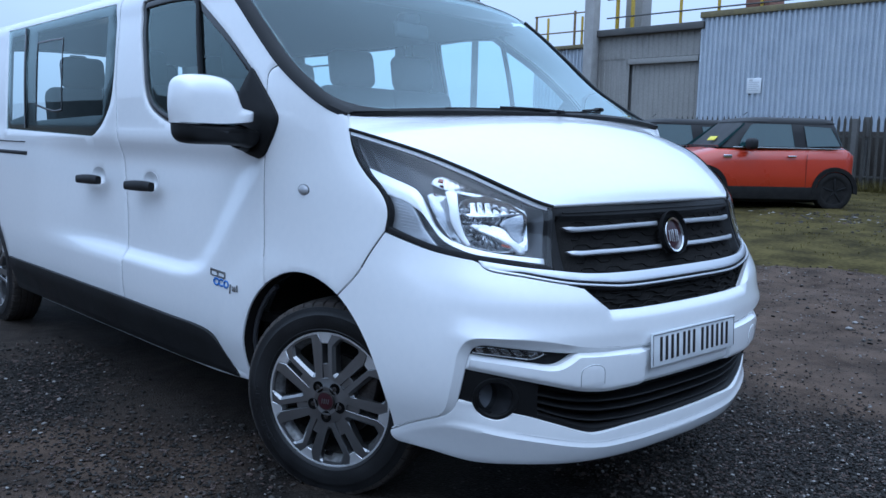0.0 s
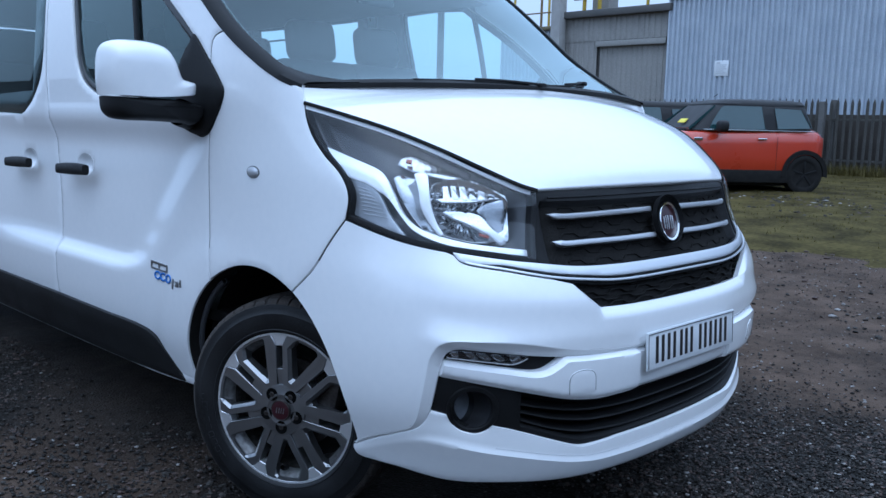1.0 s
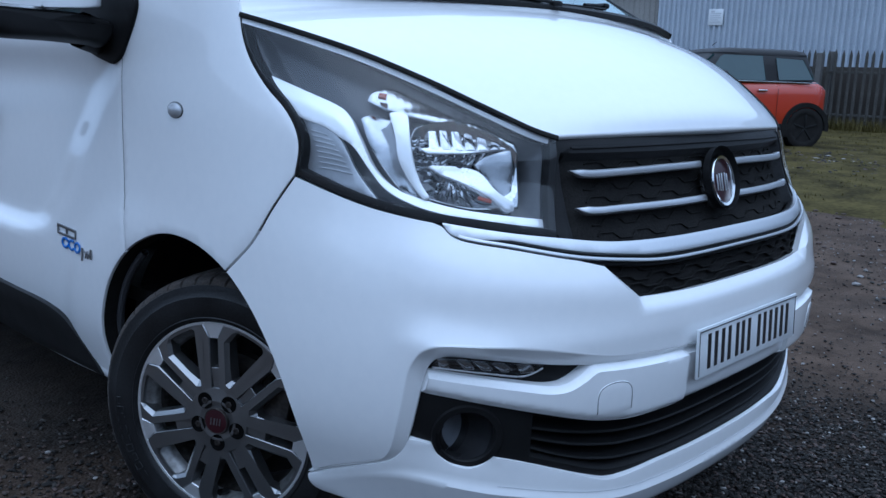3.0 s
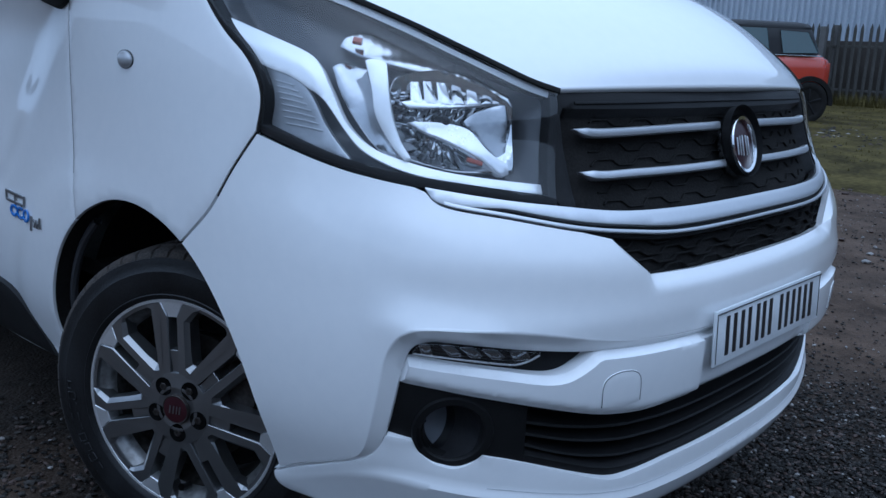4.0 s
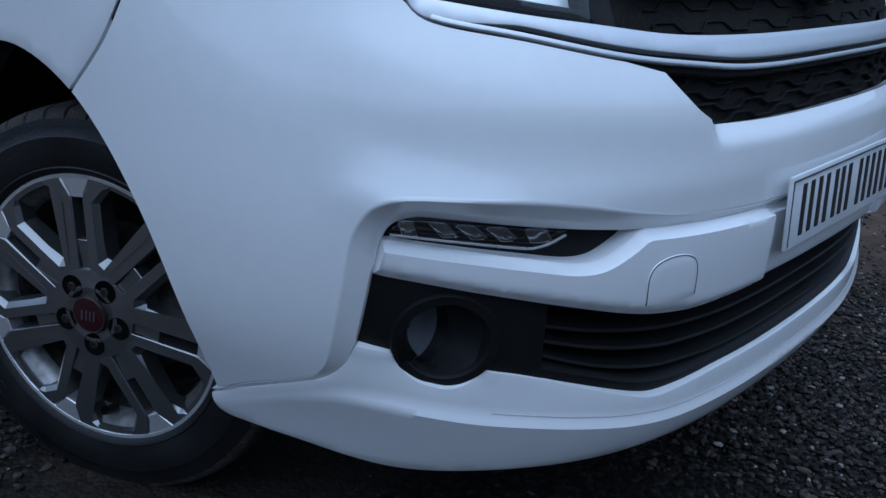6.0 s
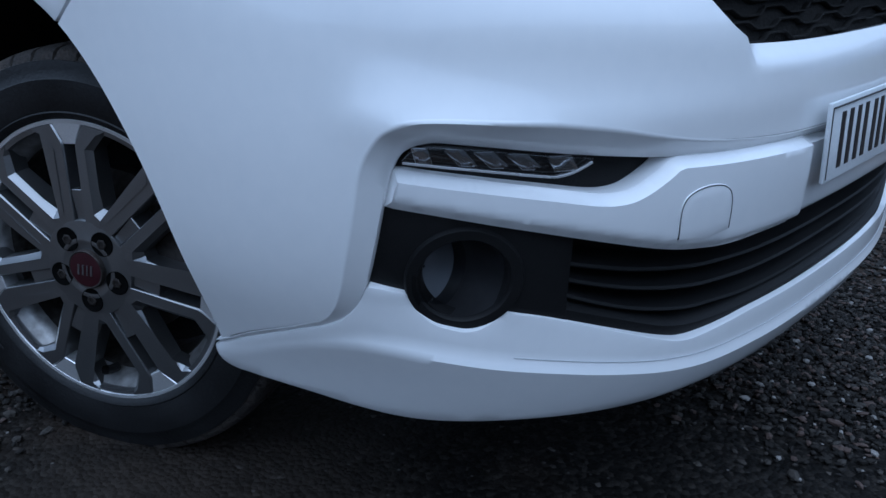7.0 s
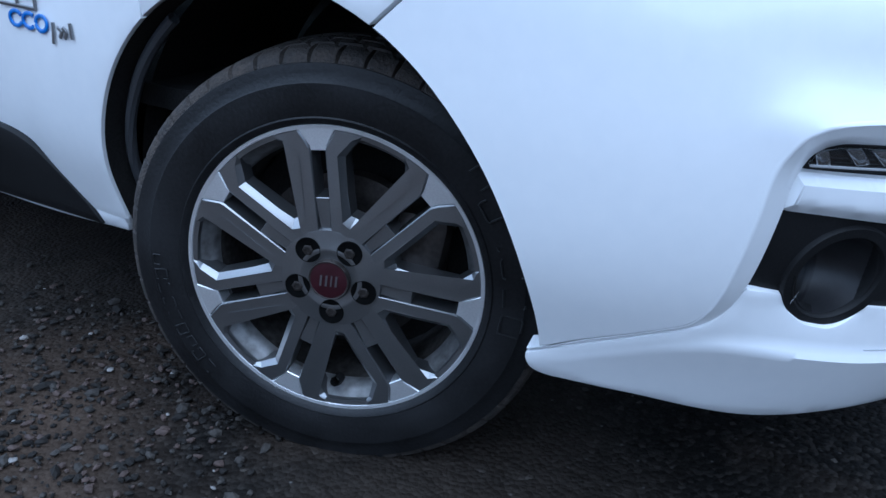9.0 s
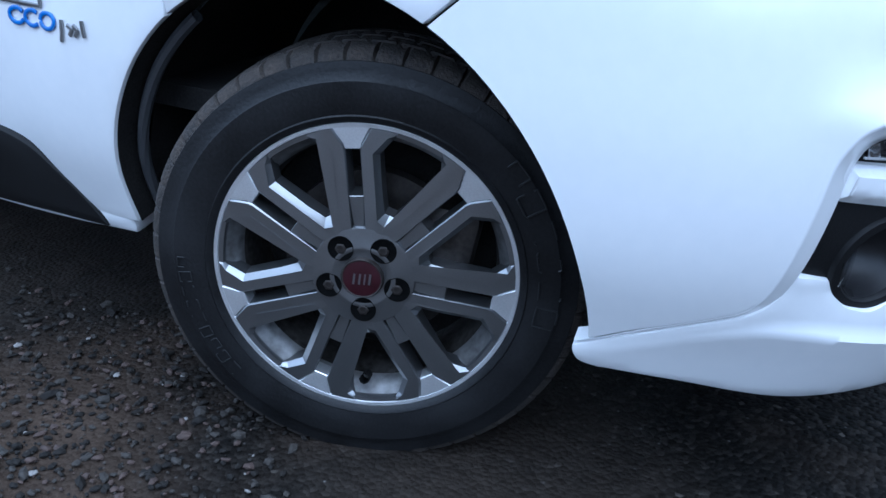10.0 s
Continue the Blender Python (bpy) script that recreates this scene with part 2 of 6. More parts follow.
def panel(outline, holes=(), lift=None, step=0.025, gap=0.002, rim=0.016, roll=0.003, side=1, surface=None, creases=()):
    """A sheet on the skin inside an outline in (s, z), with holes, rolled edges and a turned-in rim. lift(s, z): metres proud."""
    surface = surface or skin
    loops = [shrink(spread(outline), gap)] + [shrink(spread(h), -gap) for h in holes]
    lo, hi = loops[0].min(0), loops[0].max(0)
    gx, gy = np.meshgrid(np.arange(lo[0], hi[0], step), np.arange(lo[1], hi[1], step * 0.87))
    gx[1::2] += step / 2
    g = np.c_[gx.ravel(), gy.ravel()]
    g = g[inside(g, loops[0])]
    for h in loops[1:]:
        g = g[~inside(g, h)]
    for h in loops:
        g = g[near(g, h) > 0.45 * step]
    pts, edges, k = [], [], 0
    for h in loops:
        pts += [tuple(p) for p in h]
        edges += [(k + i, k + (i + 1) % len(h)) for i in range(len(h))]
        k += len(h)
    for c in creases:
        c = spread(c)
        c = c[inside(c, loops[0]) & (near(c, loops[0]) > 0.25 * step)]
        far = np.ones(len(g), bool)
        for a in c:
            far &= np.hypot(*(g - a).T) > 0.45 * step
        g = g[far]
        edges += [(k + i, k + i + 1) for i in range(len(c) - 1) if math.dist(c[i], c[i + 1]) < 0.08]
        pts += [tuple(a) for a in c]
        k += len(c)
    vs, _, fs, origin, *_ = geometry.delaunay_2d_cdt([Vector(p) for p in pts] + [Vector(p) for p in g], edges, [], 0, 1e-6)
    v2 = np.array([tuple(v) for v in vs])
    cen = np.array([v2[list(f)].mean(0) for f in fs])
    keep = inside(cen, loops[0])
    for h in loops[1:]:
        keep &= ~inside(cen, h)
    q = gather(v2)
    p, n = on_skin(q, lift, surface)
    bm = bmesh.new()
    bv = [bm.verts.new(a) for a in p]
    for f, ok in zip(fs, keep):
        if ok:
            try:
                bm.faces.new([bv[i] for i in f])
            except ValueError:
                pass
    where = {}
    for i, o in enumerate(origin):
        for j in o:
            where[j] = i
    k = 0
    for h in loops:
        ids = [where.get(k + i) for i in range(len(h))]
        k += len(h)
        ids = [i for i in ids if i is not None]
        ring = p[ids]
        out = np.cross(np.roll(ring, -1, 0) - np.roll(ring, 1, 0), n[ids])
        out /= np.linalg.norm(out, axis=1, keepdims=True) + 1e-9
        mid = ring.mean(0)
        if k == len(loops[0]):
            out *= np.sign(((ring - mid) * out).sum())
        else:
            out *= -np.sign(((ring - mid) * out).sum())
        rows = [[bv[i] for i in ids]]
        for across, deep in ((0.7 * roll, 0.3 * roll), (roll, roll), (roll, rim)):
            rows.append([bm.verts.new(a) for a in ring + across * out - deep * n[ids]])
        for a, b in zip(rows, rows[1:]):
            for i in range(len(ids)):
                j = (i + 1) % len(ids)
                if a[i] is not a[j]:
                    try:
                        bm.faces.new((a[i], a[j], b[j], b[i]))
                    except ValueError:
                        pass
    bmesh.ops.delete(bm, geom=[v for v in bm.verts if not v.link_faces], context="VERTS")
    if side < 0:
        for v in bm.verts:
            v.co.x = -v.co.x
    bmesh.ops.recalc_face_normals(bm, faces=bm.faces)
    up = sum((f.normal.dot(f.calc_center_median() - Vector((0, 1.5, 0.8))) * f.calc_area() for f in bm.faces[: max(1, int(keep.sum()))]))
    if up < 0:
        bmesh.ops.reverse_faces(bm, faces=bm.faces)
    return bm


def on_skin(q, lift=None, surface=None):
    surface = surface or skin
    s, z = q[:, 0], q[:, 1]
    p, e = surface(s, z), 2e-3
    n = np.cross(surface(s + e, z) - surface(s - e, z), surface(s, z + e) - surface(s, z - e))
    n /= np.linalg.norm(n, axis=1, keepdims=True) + 1e-12
    n *= np.sign(((p - (0, 1.5, 0.8)) * n).sum(1, keepdims=True))
    if lift is not None:
        p = p + n * (lift(s, z) if callable(lift) else lift * np.ones(len(s)))[:, None]
    return p, n


def loft(rows, closed=False):
    """Faces between rows of points."""
    bm = bmesh.new()
    vs = [[bm.verts.new(p) for p in row] for row in rows]
    for a, b in zip(vs, vs[1:]):
        for i in range(len(a) if closed else len(a) - 1):
            j = (i + 1) % len(a)
            bm.faces.new((a[i], a[j], b[j], b[i]))
    bmesh.ops.remove_doubles(bm, verts=bm.verts, dist=1e-6)
    bmesh.ops.recalc_face_normals(bm, faces=bm.faces)
    return bm


def bar_on(line, width, height, lift=0.0, taper=None, surface=None, side=1):
    """A rounded bar along a line on the skin: width along z, height off the skin."""
    p, n = on_skin(np.array(line, float), lift, surface)
    t = np.gradient(p, axis=0)
    b = np.cross(t, n)
    b /= np.linalg.norm(b, axis=1, keepdims=True) + 1e-12
    rows = []
    for i in range(len(p)):
        w = taper(i / (len(p) - 1)) if taper else 1.0
        ring = []
        for a in np.linspace(0, 2 * math.pi, 12, endpoint=False):
            c, s = math.cos(a), math.sin(a)
            ring.append(p[i] + b[i] * width / 2 * w * np.sign(c) * abs(c) ** 0.5 + n[i] * height / 2 * max(w, 0.4) * np.sign(s) * abs(s) ** 0.7)
        rows.append(ring)
    bm = loft(rows, True)
    for ring in (rows[0], rows[-1]):
        try:
            bm.faces.new([min(bm.verts, key=lambda v: (v.co - Vector(q)).length_squared) for q in ring])
        except ValueError:
            pass
    if side < 0:
        for v in bm.verts:
            v.co.x = -v.co.x
    bmesh.ops.recalc_face_normals(bm, faces=bm.faces)
    return bm


def facing(bm, way):
    """Turns a sheet's faces over if they look away from the given direction."""
    bm.normal_update()
    if sum((f.normal * f.calc_area() for f in bm.faces), Vector()).dot(Vector(way)) < 0:
        bmesh.ops.reverse_faces(bm, faces=bm.faces)
    return bm


def block(size, at=(0, 0, 0), bevel=0.0, seg=2, m=None):
    bm = bmesh.new()
    bmesh.ops.create_cube(bm, size=1)
    bmesh.ops.scale(bm, vec=size, verts=bm.verts)
    if bevel:
        bmesh.ops.bevel(bm, geom=bm.edges[:], offset=bevel, segments=seg, affect="EDGES", profile=0.5)
    if m:
        bmesh.ops.transform(bm, matrix=m, verts=bm.verts)
    bmesh.ops.translate(bm, vec=at, verts=bm.verts)
    return bm


def spun(profile, n=64, axis="x", wave=None):
    """A profile of (along the axis, radius) turned round it."""
    rows = []
    for k in range(n):
        a = 2 * math.pi * k / n
        row = []
        for i, (u, r) in enumerate(profile):
            r = r + (wave(i, k) if wave else 0)
            c, s = r * math.cos(a), r * math.sin(a)
            row.append((u, c, s) if axis == "x" else (c, s, u) if axis == "z" else (c, u, s))
        rows.append(row)
    return loft(rows + [rows[0]])


def tube(points, radius, n=8):
    p = np.array(points, float)
    t = np.gradient(p, axis=0)
    t /= np.linalg.norm(t, axis=1, keepdims=True)
    ref = np.array((0, 0, 1.0)) if abs(t[0][2]) < 0.9 else np.array((1.0, 0, 0))
    rows = []
    for i in range(len(p)):
        a = np.cross(t[i], ref)
        a /= np.linalg.norm(a)
        b = np.cross(a, t[i])
        rows.append([p[i] + radius * (math.cos(k) * a + math.sin(k) * b) for k in np.linspace(0, 2 * math.pi, n, endpoint=False)])
    return loft(rows, True)


def merge(*meshes):
    """Several bmeshes as one."""
    out = bmesh.new()
    for bm in meshes:
        me = bpy.data.meshes.new("scrap")
        bm.to_mesh(me)
        bm.free()
        out.from_mesh(me)
        bpy.data.meshes.remove(me)
    return out



# ---- the van ----
van = thing("van", "white passenger van parked on the gravel yard, front wheels turned", "van")


def soft(v, a, b):
    t = np.clip((v - a) / (b - a), 0, 1)
    return t * t * (3 - 2 * t)


# Lines on the skin that neighbouring panels share.
LAMP_OUT = curve([(0.837, 1.282), (0.847, 1.237), (0.845, 1.188), (0.827, 1.133), (0.805, 1.093), (0.794, 1.052), (0.794, 1.012), (0.807, 0.962)])
LAMP_LOW = curve([(0.807, 0.962), (0.749, 0.939), (0.697, 0.921), (0.647, 0.908), (0.574, 0.894), (0.479, 0.881), (0.353, 0.863)])
LAMP_IN = curve([(0.353, 0.863), (0.331, 0.967), (0.316, 1.057)])
LAMP_TOP = curve([(0.316, 1.057), (0.361, 1.075), (0.426, 1.115), (0.501, 1.161), (0.604, 1.210), (0.727, 1.251), (0.837, 1.282)])
LAMP = chain(LAMP_OUT, LAMP_LOW, LAMP_IN, LAMP_TOP)
STRIP_LOW = curve([(0, 0.800), (0.153, 0.800), (0.243, 0.809), (0.336, 0.822), (0.444, 0.845), (0.536, 0.863), (0.559, 0.887)])
STRIP_TOP = curve([(0, 0.845), (0.143, 0.845), (0.256, 0.849), (0.353, 0.862), (0.436, 0.873), (0.559, 0.892)])
def arch(a, b, n=18):
    """Part of the round front wheel arch, between two angles in degrees."""
    return [(to_skin(0.045 + 0.421 * math.cos(radians(k)), 0.36 + 0.421 * math.sin(radians(k))), 0.36 + 0.421 * math.sin(radians(k))) for k in np.linspace(a, b, n)]


ARCH_FRONT, ARCH_TOP, ARCH_BACK = arch(117.6, 184.4), arch(117.6, 54.5), arch(54.5, -5)
SEAM = bend([(0.807, 0.962), (0.858, 0.893), (0.911, 0.812), ARCH_TOP[0]])
POCKET = curve([ARCH_FRONT[-1], (0.803, 0.363), (0.742, 0.398), (0.718, 0.411), (0.704, 0.429), (0.694, 0.458), (0.682, 0.527), (0.670, 0.595), (0.663, 0.620), (0.654, 0.637), (0.642, 0.653),
                (0.628, 0.662), (0.611, 0.668), (0.593, 0.670), (0.566, 0.670), (0.526, 0.668), (0.464, 0.664), (0.399, 0.654), (0.343, 0.641), (0.289, 0.630), (0.221, 0.621), (0.141, 0.615), (0, 0.613)], 5)
POCKET_IN = curve([(0.855, 0.318), (0.810, 0.348), (0.748, 0.380), (0.718, 0.394), (0.697, 0.408), (0.680, 0.430), (0.666, 0.475), (0.651, 0.556), (0.643, 0.594), (0.636, 0.615), (0.625, 0.632),
                   (0.613, 0.640), (0.603, 0.643), (0.588, 0.645), (0.560, 0.643), (0.520, 0.639), (0.450, 0.630), (0.390, 0.622), (0.335, 0.615), (0.285, 0.611), (0.221, 0.607), (0.141, 0.604), (0, 0.602)], 5)
DOOR_FRONT = bend([ARCH_TOP[-1], (1.109, 0.921), (1.122, 1.170), (1.124, 1.300), (1.118, 1.431), (1.099, 1.481), (1.033, 1.503)])
PILLAR = bend([(1.033, 1.503), (0.970, 1.409), (0.895, 1.355), (0.820, 1.327)])
DOOR_BACK = curve([(2.364, 0.300), (2.364, 0.475), (2.364, 0.813), (2.400, 1.030), (2.440, 1.300), (2.450, 1.500), (2.442, 1.700), (2.440, 1.900)])


SLOT_EDGE = curve([(0, 0.735), (0.128, 0.736), (0.217, 0.740)]) + [(0.289, 0.808)] + STRIP_LOW[18:26]
SLOT_FOOT = spread([(-a, z) for a, z in SLOT_EDGE[12:0:-1]] + SLOT_EDGE[:13])
SLOT_FOOT = np.vstack([SLOT_FOOT, SLOT_FOOT[-2:0:-1]])
# the soft fold that runs from the slot's corner up to the headlamp
FOLD = [(0.0, 0.735), (0.237, 0.745), (0.390, 0.772), (0.496, 0.791), (0.590, 0.813), (0.663, 0.845), (0.738, 0.885), (0.80, 0.935)]


def bumper_lift(s, z):
    a = np.abs(s)
    brow = (0.010 + 0.005 * soft(a, 0.42, 0.56)) * np.clip((0.745 - z) / 0.075, 0, 1) ** 1.8 * soft(a, 0.16, 0.46) * (1 - soft(a, 0.615, 0.715)) + 0.004 * soft(z, 0.62, 0.67) * soft(a, 0.715, 0.60)
    bevel = 0.020 * (1 - np.clip(near(spread(np.c_[a, z]), SLOT_FOOT) / 0.028, 0, 1)) * (1 - soft(a, 0.215, 0.235))
    off = (z - glide(FOLD, np.clip(a, 0, 0.80))) / 0.085
    fold = 0.005 * np.clip(1.1 - np.sqrt(off**2 + 0.03), 0, 1) * soft(a, 0.20, 0.36) * (1 - soft(a, 0.56, 0.76))
    return brow - bevel + fold


bumper_half = chain(curve([(0, 0.735), (0.128, 0.736), (0.217, 0.740)]), [(0.289, 0.808)], STRIP_LOW[18:], LAMP_LOW[24::-1], SEAM, ARCH_FRONT, POCKET)
bumper = part("front_bumper", panel(both(bumper_half), lift=bumper_lift, gap=0.003, step=0.014, roll=0.0015), PAINT, van)


def pocket_wall():
    """The bevel from the bumper's face into its lower pocket, on both sides."""
    outer, inner = np.array(POCKET), np.array(POCKET_IN)
    rows = []
    start, depth = bumper_lift(outer[:, 0], outer[:, 1]), -0.003 - 0.007 * soft(outer[:, 0], 0.84, 0.69)
    for t in (-0.18, -0.10):
        q = outer + (inner - outer) * t
        p, n = on_skin(q, bumper_lift)
        rows.append(p + n * (0.0003 if t < -0.15 else 0.0007))
    for t, deep, more in ((0.0, 0.0, -0.0003), (0.06, 0.05, 0.0), (0.13, 0.14, 0.0), (0.5, 0.5, 0.0), (0.95, 0.95, 0.0), (1.0, 1.0, 0.003), (1.02, 1.0, 0.028)):
        p, n = on_skin(outer + (inner - outer) * t)
        rows.append(p + n * (start + (depth - start) * deep - more)[:, None])
    return merge(loft(rows), loft([[(-x, y, z) for x, y, z in row] for row in rows]))


part("bumper_return", pocket_wall(), PAINT, bumper)

# The lip along the bumper's foot, with its raised crease.
CREASE = [(0, 0.286), (0.14, 0.287), (0.231, 0.290), (0.283, 0.299), (0.375, 0.322), (0.453, 0.341), (0.523, 0.355), (0.588, 0.369), (0.640, 0.379), (0.688, 0.380), (0.730, 0.369), (0.776, 0.347), (0.855, 0.298)]
LIP_TOP = chain(curve([(0, 0.334), (0.133, 0.335), (0.179, 0.332), (0.229, 0.329), (0.258, 0.330), (0.287, 0.339), (0.373, 0.377), (0.450, 0.407), (0.506, 0.422)]),
                curve([(0.506, 0.422), (0.518, 0.414), (0.535, 0.404), (0.555, 0.400), (0.575, 0.404), (0.595, 0.412), (0.615, 0.431), (0.627, 0.453)]), [(0.667, 0.462)])
LIP_FOOT = curve([(0.854, 0.311), (0.853, 0.301), (0.847, 0.287), (0.832, 0.281), (0.815, 0.281), (0.749, 0.276), (0.683, 0.265), (0.628, 0.258), (0.565, 0.256), (0.507, 0.256), (0.431, 0.253), (0.346, 0.247), (0.27, 0.243), (0.15, 0.240), (0, 0.238)])


def lip_lift(s, z):
    a = np.abs(s)
    c = glide(CREASE, np.clip(a, 0, 0.855))
    above, below = np.clip(z - c, 0, 1), np.clip(c - z, 0, 1)
    face = 1 - 0.85 * soft(a, 0.58, 0.76)
    return (0.006 - 0.010 * np.clip(above / 0.013, 0, 1) - 0.014 * np.clip((above - 0.013) / 0.05, 0, 1)) * face - 0.06 * below


LIP_CREASES = []
for dz in (0.0, 0.0065, 0.013, 0.022, -0.010):
    line = [(a, float(glide(CREASE, a)) + dz) for a in np.linspace(0, 0.85, 110)]
    LIP_CREASES.append([(-a, b) for a, b in line[:0:-1]] + line)
lip_half = chain(LIP_TOP, curve([(0.667, 0.462), (0.679, 0.434), (0.695, 0.413), (0.718, 0.399), (0.757, 0.381), (0.812, 0.346), (0.854, 0.311)]), LIP_FOOT)
lip = part("bumper_lip", panel(both(lip_half), lift=lip_lift, step=0.014, gap=0.001, rim=0.018, creases=LIP_CREASES), PAINT, bumper)


BLADE_TOP = chain(curve([(0, 0.603), (0.130, 0.605), (0.239, 0.609), (0.318, 0.614)]), curve([(0.328, 0.611), (0.345, 0.598), (0.369, 0.584), (0.388, 0.579), (0.415, 0.580), (0.470, 0.590), (0.538, 0.600), (0.595, 0.607), (0.637, 0.612)]))
BLADE_LOW = curve([(0.649, 0.567), (0.595, 0.559), (0.534, 0.548), (0.469, 0.535), (0.399, 0.518), (0.320, 0.496), (0.275, 0.487), (0.226, 0.481), (0.158, 0.482), (0.078, 0.483), (0, 0.483)])
BLADE_EDGE, BLADE_FOOT = (spread(line + line[-2:0:-1]) for line in (BLADE_TOP, BLADE_LOW))


def blade_lift(s, z):
    a = np.abs(s)
    q = spread(np.c_[a, z])
    pad = 0.010 * (1 - soft(a, 0.1235, 0.1255))
    return 0.009 - 0.017 * soft(a, 0.28, 0.60) - pad - 0.016 * (1 - np.clip(near(q, BLADE_EDGE) / 0.011, 0, 1)) - 0.012 * (1 - np.clip(near(q, BLADE_FOOT) / 0.013, 0, 1))


ring = gather(shrink(spread(both(chain(BLADE_TOP, BLADE_LOW))), 0.011))
BLADE_RING = [tuple(q) for q in ring]
part("bumper_blade", panel(both(chain(BLADE_TOP, BLADE_LOW)), lift=blade_lift, step=0.010, gap=0.001, rim=0.045, roll=0.002, creases=[BLADE_RING] + [[(w * a, z) for z in np.linspace(0.49, 0.60, 14)] for w in (1, -1) for a in (0.1230, 0.1260)]), PAINT, bumper)
for side in (1, -1):
    cap = chain(curve([(0.317, 0.514), (0.318, 0.552), (0.309, 0.569), (0.287, 0.576), (0.263, 0.572), (0.251, 0.556), (0.248, 0.514)]), [(0.28, 0.508)])
    part("tow_eye_cover", panel(cap, lift=lambda s, z: blade_lift(s, z) + 0.0016, step=0.02, gap=0.0, rim=0.003, roll=0.0015, side=side), PAINT, bumper, "painted tow eye cover")
    part("cover_gap", bar_on(cap[:-1], 0.0016, 0.003, lift=lambda s, z: blade_lift(s, z) + 0.0006, side=side), GREYTRIM, bumper)

# thin grey bar that draws the soft shading line above the lip's crease
shade_line = [(a, float(glide(CREASE, a)) + 0.0135) for a in np.linspace(0, 0.50, 60)]
part("lip_groove", bar_on([(-a, b) for a, b in shade_line[:0:-1]] + shade_line, 0.0010, 0.0015, lift=lambda s, z: lip_lift(s, z) + 0.0003), LAMPGREY, lip)

# Black openings: daytime lamps, fog lamps and the lower grille.
for side in (1, -1):
    slot = chain(curve([(0.648, 0.600), (0.630, 0.632), (0.600, 0.650), (0.540, 0.652), (0.480, 0.646), (0.383, 0.632), (0.290, 0.617)]), curve([(0.290, 0.617), (0.335, 0.580), (0.380, 0.562), (0.451, 0.570), (0.556, 0.584), (0.648, 0.594)]))
    part("lamp_slot", panel(slot, lift=-0.036, step=0.02, side=side), BLACK, bumper)
    drl = chain(curve([(0.627, 0.6235), (0.614, 0.635), (0.593, 0.640), (0.532, 0.636), (0.470, 0.629), (0.414, 0.6215)]), curve([(0.414, 0.619), (0.430, 0.610), (0.446, 0.605), (0.463, 0.605), (0.533, 0.614), (0.593, 0.620), (0.627, 0.6225)]))
    lamp = part("daytime_lamp", panel(drl, lift=-0.031, step=0.012, rim=0.006, side=side), GLOSSBLACK, van, "slim daytime running lamp with slanted silver reflectors")
    for top, foot, wide in ((0.616, 0.611, 0.017), (0.5800, 0.5640, 0.021), (0.5480, 0.5280, 0.023), (0.5120, 0.4920, 0.025), (0.4650, 0.4560, 0.030)):
        zt, zf = 0.6365 - 0.094 * (0.58 - min(top, 0.585)), 0.6165 - 0.085 * (0.56 - min(foot, 0.58))
        tooth = [(top, zt), (top - wide, zt - 0.002), (foot - wide, zf - 0.002), (foot, zf)]
        part("reflector", panel(chain(curve(tooth[:2], 3), curve(tooth[2:], 3)), lift=lambda s, z, t=top, w=wide: -0.0215 - 0.010 * np.clip((t - np.abs(s)) / (w + 0.012), 0, 1), step=0.006, gap=0, rim=0.006, roll=0.001, side=side), BOWLGREY, lamp)
    part("chrome_edge", bar_on(curve([(0.625, 0.6215), (0.593, 0.619), (0.533, 0.613), (0.469, 0.6045), (0.453, 0.6045), (0.436, 0.609), (0.418, 0.618)]), 0.0028, 0.004, lift=-0.013, side=side), SILVERED, lamp)
    ob = part("lens", panel(drl, lift=-0.014, step=0.02, gap=0.001, rim=0.002, roll=0.001, side=side), CLEAR, lamp)
    ob.visible_shadow = False
    fogface = chain(curve([(0.648, 0.592), (0.668, 0.458)]), curve([(0.668, 0.456), (0.630, 0.446), (0.612, 0.424), (0.594, 0.406), (0.575, 0.398), (0.555, 0.394), (0.535, 0.398), (0.508, 0.414), (0.43, 0.392)]), curve([(0.43, 0.385), (0.43, 0.550)]), curve([(0.43, 0.550), (0.648, 0.592)]))
    surround = part("fog_surround", panel(fogface, holes=[[(0.557 + 0.052 * math.cos(a), 0.472 + 0.060 * math.sin(a)) for a in np.linspace(0, 2 * math.pi, 40, endpoint=False)]], lift=-0.022, step=0.02, side=side, rim=0.02), BLACK, van, "matt black fog lamp surround")
    place, out = on_skin(np.array([[0.557, 0.470]]), -0.022)
    place, out = Vector(place[0]), Vector(out[0])
    # a tube that starts flush with the bumper's corner and turns to look straight ahead
    rows = []
    for deep, r, bent in ((0.030, 0.072, 0.0), (0.004, 0.0715, 0.0), (-0.001, 0.069, 0.0), (-0.001, 0.0575, 0.0), (0.001, 0.0555, 0.0), (0.006, 0.0545, 0.1), (0.024, 0.052, 0.5), (0.048, 0.049, 0.95), (0.058, 0.046, 1.0), (0.064, 0.030, 1.0), (0.066, 0.002, 1.0)):
        axis = out.lerp(Vector((0, -1, 0)), bent).normalized()
        u = axis.cross(Vector((0, 0, 1))).normalized()
        w = u.cross(axis)
        mid = place - out * deep * (1 - bent) + Vector((0, deep * bent, 0))
        ring = [mid + (u * math.cos(a) + w * math.sin(a)) * r for a in np.linspace(0, 2 * math.pi, 56, endpoint=False)]
        rows.append([(p.x * side, p.y, p.z) for p in ring])
    fog = part("fog_lamp", merge(loft(rows[:6], True)), BLACK, van, "round fog lamp deep in a black tube")
    part("tube", loft(rows[5:9], True), FOGBOWL, fog)
    part("reflector", loft(rows[8:], True), SILVERED, fog, "silver reflector behind the fog lens")
